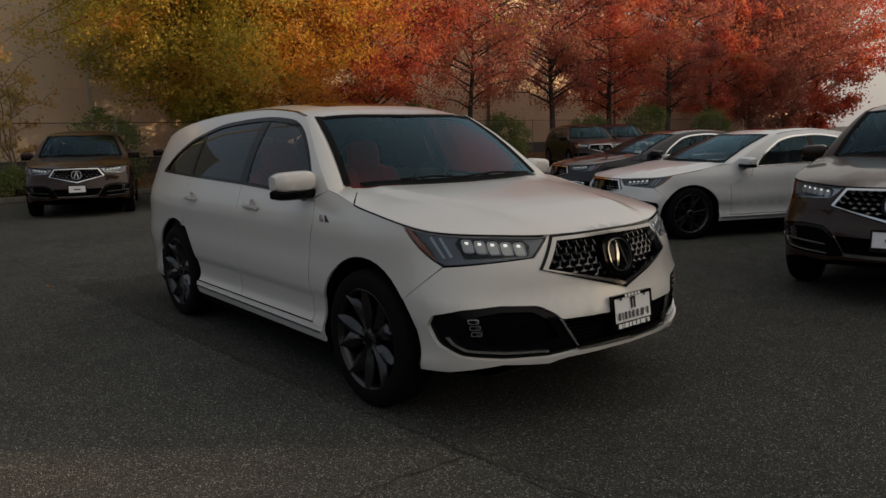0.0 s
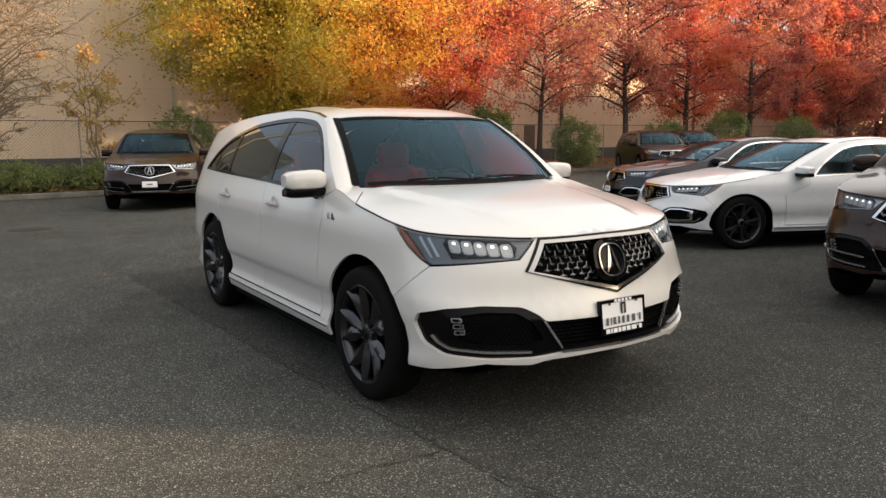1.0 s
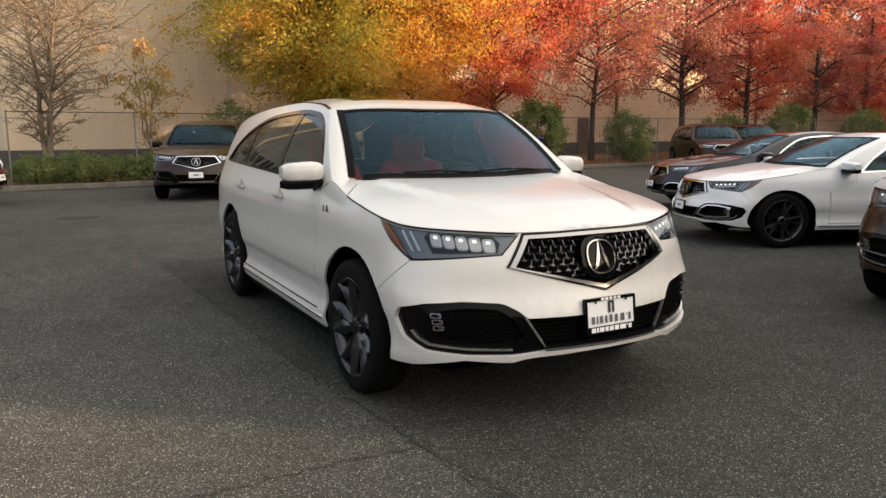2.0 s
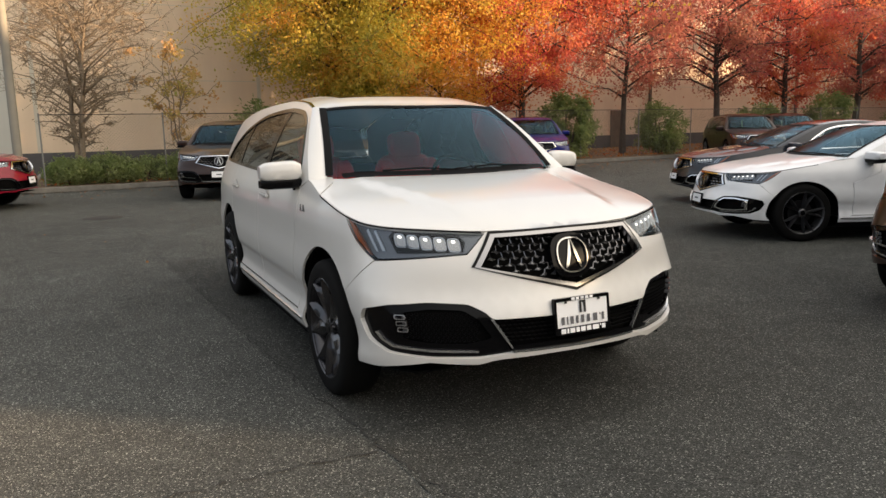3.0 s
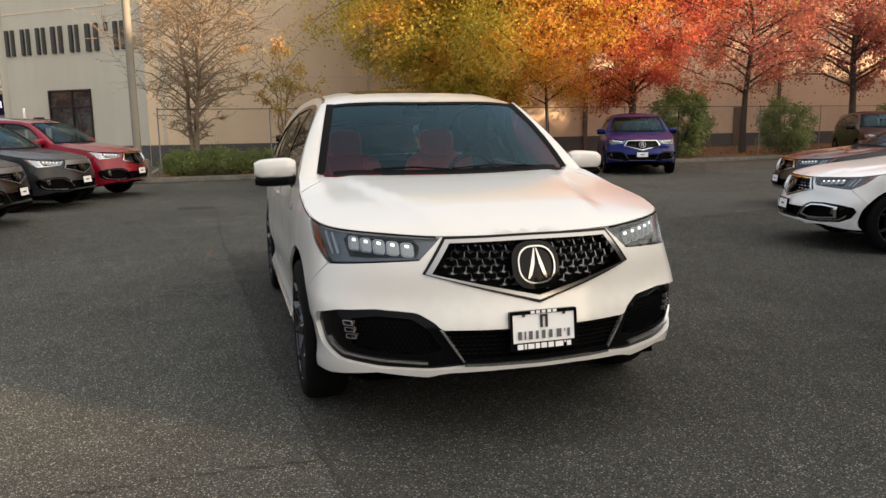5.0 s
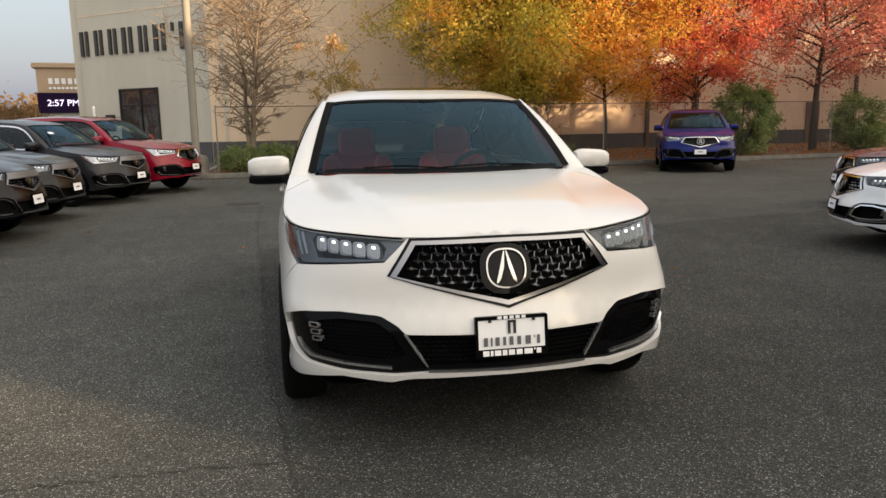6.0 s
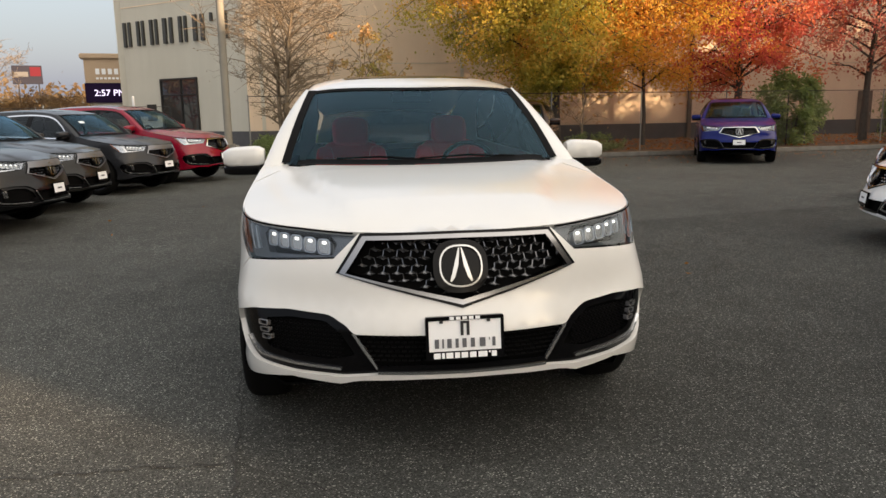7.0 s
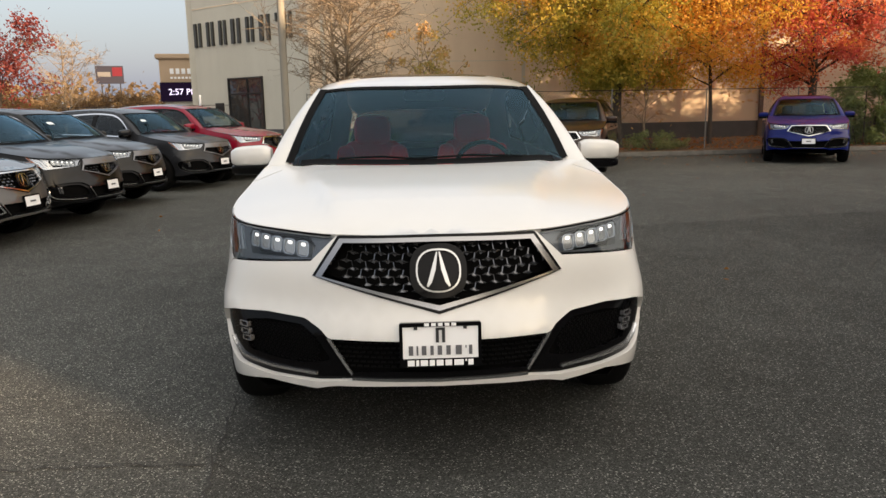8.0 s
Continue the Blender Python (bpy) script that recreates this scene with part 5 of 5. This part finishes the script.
# ---- trees and shrubs ----
def leaf_mat(name, stops, gloss=.6):
    """Leaves: every leaf takes its own colour; light shines through them."""
    m = mat(name, stops[0][1], gloss)
    geo, ramp = N(m, "ShaderNodeNewGeometry"), N(m, "ShaderNodeValToRGB")
    el = ramp.color_ramp.elements
    while len(el) < len(stops):
        el.new(.5)
    for e, (p, c) in zip(el, stops):
        e.position, e.color = p, (*c, 1)
    at = coords(m)
    n = N(m, "ShaderNodeTexNoise", Scale=.55, Detail=3.0)
    L(m, at, n.inputs["Vector"])
    add = N(m, "ShaderNodeMath")
    add.operation = "MULTIPLY_ADD"
    L(m, n.outputs["Fac"], add.inputs[0])
    add.inputs[1].default_value = 1.5
    sub = N(m, "ShaderNodeMath")
    sub.operation = "MULTIPLY_ADD"
    L(m, geo.outputs["Random Per Island"], sub.inputs[0])
    sub.inputs[1].default_value, sub.inputs[2].default_value = .30, -.40
    L(m, sub.outputs["Value"], add.inputs[2])
    L(m, add.outputs["Value"], ramp.inputs["Fac"])
    L(m, ramp.outputs["Color"], bsdf(m).inputs["Base Color"])
    tr, mx = N(m, "ShaderNodeBsdfTranslucent"), N(m, "ShaderNodeMixShader")
    L(m, ramp.outputs["Color"], tr.inputs["Color"])
    mx.inputs["Fac"].default_value = .55
    out = m.node_tree.nodes["Material Output"]
    L(m, bsdf(m).outputs["BSDF"], mx.inputs[1])
    L(m, tr.outputs["BSDF"], mx.inputs[2])
    L(m, mx.outputs["Shader"], out.inputs["Surface"])
    return m


M["leaf_gold"] = leaf_mat("golden_leaves", [(.0, (.25, .26, .045)), (.42, (.42, .38, .062)), (.62, (.68, .50, .085)), (.78, (.80, .46, .10)), (.95, (.80, .36, .10))])
M["leaf_amber"] = leaf_mat("amber_leaves", [(.0, (.40, .33, .05)), (.3, (.72, .48, .075)), (.6, (.76, .38, .07)), (.9, (.72, .25, .06))])
M["leaf_red"] = leaf_mat("scarlet_leaves", [(.0, (.66, .36, .10)), (.32, (.64, .21, .09)), (.6, (.58, .12, .09)), (.9, (.44, .07, .075))])
M["leaf_rust"] = leaf_mat("rust_red_leaves", [(.0, (.50, .32, .17)), (.35, (.47, .20, .135)), (.65, (.42, .125, .11)), (.95, (.30, .075, .075))])
M["leaf_evergreen"] = leaf_mat("evergreen_leaves", [(.0, (.10, .15, .04)), (.45, (.21, .27, .09)), (1.0, (.42, .45, .21))], .35)
M["leaf_sapling"] = leaf_mat("yellowing_leaves", [(.0, (.34, .36, .09)), (.40, (.52, .36, .13)), (1.0, (.66, .31, .18))])
M["leaf_maroon"] = leaf_mat("maroon_leaves", [(.0, (.30, .10, .07)), (.5, (.24, .05, .045)), (1.0, (.16, .035, .035))])
M["leaf_litter"] = leaf_mat("fallen_leaves", [(.0, (.20, .10, .03)), (.5, (.34, .15, .035)), (1.0, (.42, .09, .03))])
M["twig_brown"] = leaf_mat("dry_thicket", [(.0, (.10, .065, .04)), (.5, (.20, .125, .06)), (1.0, (.28, .20, .07))])


def leaves(name, centres, size, rng, material, flat=.0, slim=.62):
    """Many separate small leaves, each a bent blade of two faces."""
    n = len(centres)
    a = rng.normal(size=(n, 3))
    a[:, 2] *= 1 - flat
    a /= np.linalg.norm(a, axis=1)[:, None]
    b = rng.normal(size=(n, 3))
    b -= (b * a).sum(1)[:, None] * a
    b /= np.linalg.norm(b, axis=1)[:, None]
    c = np.cross(a, b)
    s = size * rng.uniform(.6, 1.3, n)[:, None]
    v = np.stack([centres - a * s, centres + b * s * slim + c * s * .2, centres + a * s, centres - b * s * slim + c * s * .2], 1).reshape(-1, 3)
    me = bpy.data.meshes.new(name)
    me.vertices.add(len(v))
    me.vertices.foreach_set("co", v.ravel())
    i = np.arange(n) * 4
    tri = np.stack([i, i + 1, i + 2, i, i + 2, i + 3], 1).reshape(-1)
    me.loops.add(len(tri))
    me.loops.foreach_set("vertex_index", tri)
    me.polygons.add(n * 2)
    me.polygons.foreach_set("loop_start", np.arange(n * 2) * 3)
    me.update(calc_edges=True)
    me.materials.append(material)
    return me


def tree(at, height, radius, base, n_leaf, leaf, label, seed, size=.085, trunk=.16, stems=1, bark="bark", dens=1.0, limbs=17, category="tree", fork=True, tilt=.55, shape=.75, sag=0.0, gaps=-.12, second=None, loose=(.16, .36)):
    """A trunk with limbs and twigs, and leaves gathered round the twigs."""
    rng = np.random.default_rng(seed)
    t = thing(category.replace(" ", "_"), pose(*at, .1), label, category)
    tips, twig_bm = [], bmesh.new()
    for st in range(stems):
        lean = Vector((rng.uniform(-.12, .12), rng.uniform(-.12, .12), 0)) * (3.0 if stems > 1 else .5)
        bm = bmesh.new()
        pts = []
        for i in range(9):
            k = i / 8
            pts.append(Vector((0, 0, height * .92 * k)) + lean * height * .35 * k + Vector((rng.normal() * .05, rng.normal() * .05, 0)) * min(1, 3 * k))
        pts[0].z = -.15
        rad = [trunk * (1.25 if i == 0 else 1 - .85 * (i / 8)) for i in range(9)]
        tube(bm, pts, rad, 10)
        part("trunk", bm, M[bark], t)
        for j in range(limbs // stems):
            k = base / height + (0.97 - base / height) * ((j + .5) / (limbs // stems)) ** .9
            k = min(.98, max(.08, k + rng.uniform(-.03, .03)))
            f = k * 8
            p0 = pts[int(f)].lerp(pts[min(8, int(f) + 1)], f - int(f))
            ang = j * 2.4 + rng.uniform(-.5, .5) + st * 1.7
            prof = math.sin(math.pi * min(1, max(.05, (k - base / height * .7) / (1.08 - base / height * .7)))) ** shape
            reach = radius * prof * rng.uniform(.75, 1.08)
            d = Vector((math.cos(ang), math.sin(ang), tilt * rng.uniform(.6, 1.3)))
            mid = p0 + d * reach * .5 + Vector((0, 0, .1 * reach))
            end = p0 + Vector((d.x, d.y, d.z * .9 - sag)) * reach
            r0 = max(.012, trunk * .42 * (1 - .6 * k))
            bm = bmesh.new()
            tube(bm, [p0, mid, end], [r0, r0 * (.34 if second else .6), .006 if second else r0 * .2], 6)
            for q in range(7 if fork else 4):
                s = rng.uniform(.25, 1.0)
                o = p0.lerp(mid, s * 2) if s < .5 else mid.lerp(end, s * 2 - 1)
                e = o + Vector((rng.normal() * .5, rng.normal() * .5, rng.normal() * .35 + .12)) * reach * .42
                tube(twig_bm, [o, o.lerp(e, .5) + Vector((0, 0, .04)), e], [.008, .006, .004] if second else [max(.010, r0 * .35), max(.008, r0 * .22), .005], 4, False)
                tips += [o.lerp(e, .45), o.lerp(e, .8), e]
                if not fork or n_leaf == 0:
                    for _ in range(7):
                        o2 = o.lerp(e, rng.uniform(.3, 1))
                        e2 = o2 + Vector((rng.normal(), rng.normal(), rng.normal() * .6 + .4)) * reach * .16
                        bend = o2.lerp(e2, .55) + Vector((rng.normal(), rng.normal(), rng.normal())) * reach * .03
                        tube(twig_bm, [o2, bend, e2], [max(.008, r0 * .25), .006, .004], 3, False)
                        tips.append(e2)
            tips += [end, mid.lerp(end, .6)]
            if second:
                tips += [p0.lerp(mid, q) + Vector((rng.normal() * .35, rng.normal() * .35, rng.normal() * .25)) for q in (.3, .5, .7, .9)] * 2 + [mid.lerp(end, q) for q in (.15, .3, .45, .8, .9)] * 2
            part("limb", bm, M[bark], t)
    part("twig_work", twig_bm, M[bark], t)["kind"] = "stuff"
    if n_leaf:
        # leaves hang in clumps round the twigs; whole twigs are bare, so that the crown has gaps
        tips = [p for p in tips if noise.noise(p * .75 + Vector((seed, 0, 0))) > gaps and p.z > base * .55]
        tp = np.array([tuple(p) for p in tips])
        pick = rng.integers(0, len(tp), n_leaf)
        spread = rng.uniform(*loose, len(tp))[pick][:, None]
        c = tp[pick] + rng.normal(size=(n_leaf, 3)) * spread * np.array([1, 1, .75])
        tint = rng.normal(size=len(tp))[pick] * .6
        other = c[:, 0] + tint > (second[1] if second else 1e9)
        part("crown", leaves("crown", c[~other], size, rng, M[leaf]), M[leaf], t)
        if second:
            part("crown", leaves("crown", c[other], size, rng, M[second[0]]), M[second[0]], t, "amber side of the crown")
    return t


tree((6.8, 21.9), 10.6, 6.7, 1.9, 170000, "leaf_gold", "broad tree in golden and green autumn leaf", 11, .054, .19, limbs=140, tilt=.36, sag=.26, shape=1.0, gaps=-.38, second=("leaf_amber", 1.5))
tree((10.4, 23.0), 9.8, 4.6, 2.1, 42000, "leaf_amber", "amber-leaved slim autumn tree behind the fence", 12, .052, .075, limbs=58, tilt=.34, sag=.26, shape=.65, gaps=-.2, loose=(.18, .42))
tree((14.0, 23.1), 10.0, 4.6, 2.2, 52000, "leaf_red", "scarlet autumn tree with a dark trunk", 13, .056, .16, limbs=64, tilt=.30, sag=.20, shape=.7, gaps=-.20, loose=(.16, .42))
tree((18.8, 22.6), 10.5, 4.0, 2.6, 25000, "leaf_rust", "thinly leaved rust red tree behind the fence", 14, .058, .135, limbs=56, tilt=.34, shape=.6, gaps=-.1, loose=(.16, .42))
tree((24.7, 23.1), 10.5, 4.2, 2.6, 25000, "leaf_rust", "rust red tree with a thick dark trunk", 15, .062, .17, limbs=56, tilt=.34, shape=.6, gaps=-.1, loose=(.16, .42))
tree((30.2, 24.0), 10.5, 4.2, 2.2, 34000, "leaf_red", "red and orange autumn tree", 16, .068, .17, limbs=50, tilt=.34, shape=.6, gaps=-.18, loose=(.16, .45))
tree((36.5, 24.5), 10.0, 4.0, 2.2, 24000, "leaf_rust", "rust red tree beyond the parked cars", 17, .075, .2, limbs=30, tilt=.4)
tree((43.0, 25.5), 11.0, 4.6, 2.0, 24000, "leaf_red", "orange red tree at the far end", 18, .09, .2, limbs=26, tilt=.4)
tree((50.0, 26.5), 12.0, 5.4, 1.5, 34000, "leaf_rust", "dark red tree at the far end", 19, .10, .2, limbs=44, tilt=.4, gaps=-.4, loose=(.25, .6))
tree((58.0, 28.0), 13.0, 6.2, 1.2, 34000, "leaf_rust", "wide rust red tree at the far end", 20, .11, .2, limbs=44, tilt=.4, gaps=-.4, loose=(.25, .6))
tree((67.0, 29.5), 14.0, 7.2, 1.2, 36000, "leaf_red", "tall orange tree at the far end", 24, .13, .22, limbs=44, tilt=.4, gaps=-.4, loose=(.25, .6))
tree((-2.12, 19.9), 5.9, 2.35, .95, 5200, "twig_brown", "bare many-branched tree above the hedge", 21, .022, .085, stems=3, bark="bark_pale", limbs=96, tilt=.50, fork=False, shape=.85, gaps=-1, loose=(.02, .08))
tree((.55, 19.85), 3.9, 1.25, .7, 1300, "leaf_sapling", "slender sapling with a few orange leaves", 22, .058, .03, stems=3, bark="bark_pale", limbs=21, category="sapling", tilt=.7, gaps=-.2, loose=(.04, .13))
tree((7.4, 21.0), 3.0, 1.2, .6, 260, "leaf_sapling", "thin bare shrub stems by the fence", 23, .06, .025, stems=3, bark="bark_pale", limbs=15, category="sapling", tilt=.8, gaps=-1)


def shrub(at, rx, ry, h, n, leaf, label, seed, size=.06, category="shrub", name="shrub", slim=.30):
    """A dense bush: short stems under many leaves in uneven clumps."""
    rng = np.random.default_rng(seed)
    t = thing(name, pose(*at, .1, 0, 0, TURN), label, category)
    bm = bmesh.new()
    for k in range(7):
        a = rng.uniform(0, 6.28)
        tube(bm, [(rx * .15 * math.cos(a), ry * .15 * math.sin(a), -.1), (rx * .35 * math.cos(a), ry * .35 * math.sin(a), h * .4), (rx * .6 * math.cos(a), ry * .6 * math.sin(a), h * .75)], [.022, .016, .008], 5)
    part("stem", bm, M["bark"], t)
    k = max(30, int(60 * rx * ry + 40))
    d = rng.normal(size=(k, 3))
    d /= np.linalg.norm(d, axis=1)[:, None]
    cl = d * rng.uniform(.45, 1.0, (k, 1)) ** .6 * np.array([rx, ry, h * .55]) + np.array([0, 0, h * .5])
    c = cl[rng.integers(0, k, n)] + rng.normal(size=(n, 3)) * min(rx, ry, h) * .13
    c = c[c[:, 2] > .02]
    part("foliage", leaves("foliage", c, size, rng, M[leaf], .2, slim), M[leaf], t)
    return t


EV = "glossy evergreen shrub behind the fence"
shrub((14.8, 21.1), 1.45, .9, 2.35, 8200, "leaf_evergreen", "tall evergreen shrub with drooping leaves", 31, .09)
shrub((20.0, 21.6), 1.15, .9, 2.0, 5600, "leaf_evergreen", EV, 32, .085)
shrub((26.4, 22.2), 1.25, .9, 2.0, 5600, "leaf_evergreen", EV, 33, .09)
shrub((32.2, 22.8), 1.7, 1.0, 2.6, 6000, "leaf_evergreen", EV, 34, .09)
shrub((39.5, 23.4), 1.7, 1.0, 2.4, 5000, "leaf_evergreen", EV, 35, .10)
shrub((3.1, 20.9), 1.15, .8, 2.1, 4600, "leaf_evergreen", EV, 36, .08)
shrub((7.6, 20.3), 1.1, .45, .55, 2200, "leaf_evergreen", "low evergreen ground cover at the kerb", 37, .05)
for k, x in enumerate((-2.4, -1.5, -.6, .3, 1.2)):
    shrub((x, 19.15 + SLOPE * x + .35), .70, .55, .68 + .08 * math.sin(k * 2.1), 5200, "leaf_evergreen", "low clipped evergreen hedge plant at the kerb", 40 + k, .05, "hedge", "hedge_plant")

# thicket, red tree and distance to the west
rng = np.random.default_rng(5)
for k in range(9):
    shrub((-18.5 + k * 1.25 + rng.uniform(-.3, .3), 31.5 + rng.uniform(-.6, .6) - .5 * k * 0), 1.2, .8, (2.2 if k < 6 else 1.35) + rng.uniform(-.3, .4), 6500, "twig_brown", "dry brown thicket beside the fence", 60 + k, .045, "thicket", "thicket", .45)
tree((-17.3, 29.5), 5.2, 2.6, 1.0, 5200, "leaf_maroon", "small maroon-leaved tree beside the thicket", 71, .075, .07, stems=2, limbs=22, tilt=.6)
tree((-15.2, 31.0), 4.6, 1.9, 1.4, 0, "leaf_sapling", "bare tree rising from the thicket", 72, trunk=.07, stems=2, bark="bark_pale", limbs=30, tilt=.6, fork=False)
far = thing("distant_woods", pose(0, 0, 0), "far strip of woods on the horizon", "woods", kind="stuff")
cl = []
for k in range(120):
    a = -62 + k * .95
    r = rng.uniform(130, 170)
    cl.append((r * math.sin(radians(a)), r * math.cos(radians(a)), rng.uniform(2.0, 5.2)))
c = np.repeat(np.array(cl), 160, 0)
c = c + rng.normal(size=c.shape) * np.array([2.2, 2.2, 1.4])
part("woods", leaves("woods", c[c[:, 2] > 0], .55, rng, M["twig_brown"]), M["twig_brown"], far)
hill = part("hill", lathe(bmesh.new(), [(210, 0), (240, 5), (300, 9), (420, 10), (421, 0)], 48, None, radians(25), radians(175)), rough_mat("hazy_hill", [(.3, (.10, .115, .12)), (.7, (.14, .155, .15))], .02, .1, .2), None)
tagged(hill, "low hazy hills on the horizon", "hill", kind="structure")

# fallen leaves
rng = np.random.default_rng(8)
n = 5200
x = rng.uniform(-3.2, 40, n)
off = rng.uniform(.25, 8.5, n) ** 1.0
c = np.stack([x, 18.35 + SLOPE * x + off, np.full(n, .19)], 1)
lit = part("fallen_leaves", leaves("fallen_leaves", c, .05, rng, M["leaf_litter"], .9), M["leaf_litter"], None)
tagged(lit, "fallen autumn leaves on the soil strip", "leaves", kind="stuff")
n = 320
x = rng.uniform(-4, 26, n)
c = np.stack([x, 18.2 + SLOPE * x - np.abs(rng.normal(size=n)) * 1.6, np.full(n, .012)], 1)
c3 = np.stack([rng.uniform(5, 26, 260), np.zeros(260), np.full(260, .012)], 1)
c3[:, 1] = 18.2 + SLOPE * c3[:, 0] - np.abs(rng.normal(size=260)) * .9
c2 = np.stack([rng.uniform(-8, 14, 60), rng.uniform(3, 16, 60), np.full(60, .012)], 1)
lit2 = part("scattered_leaves", leaves("scattered_leaves", np.concatenate([c, c3, c2]), .026, rng, M["leaf_litter"], .97), M["leaf_litter"], None)
tagged(lit2, "loose autumn leaves blown over the asphalt", "leaves", kind="stuff")
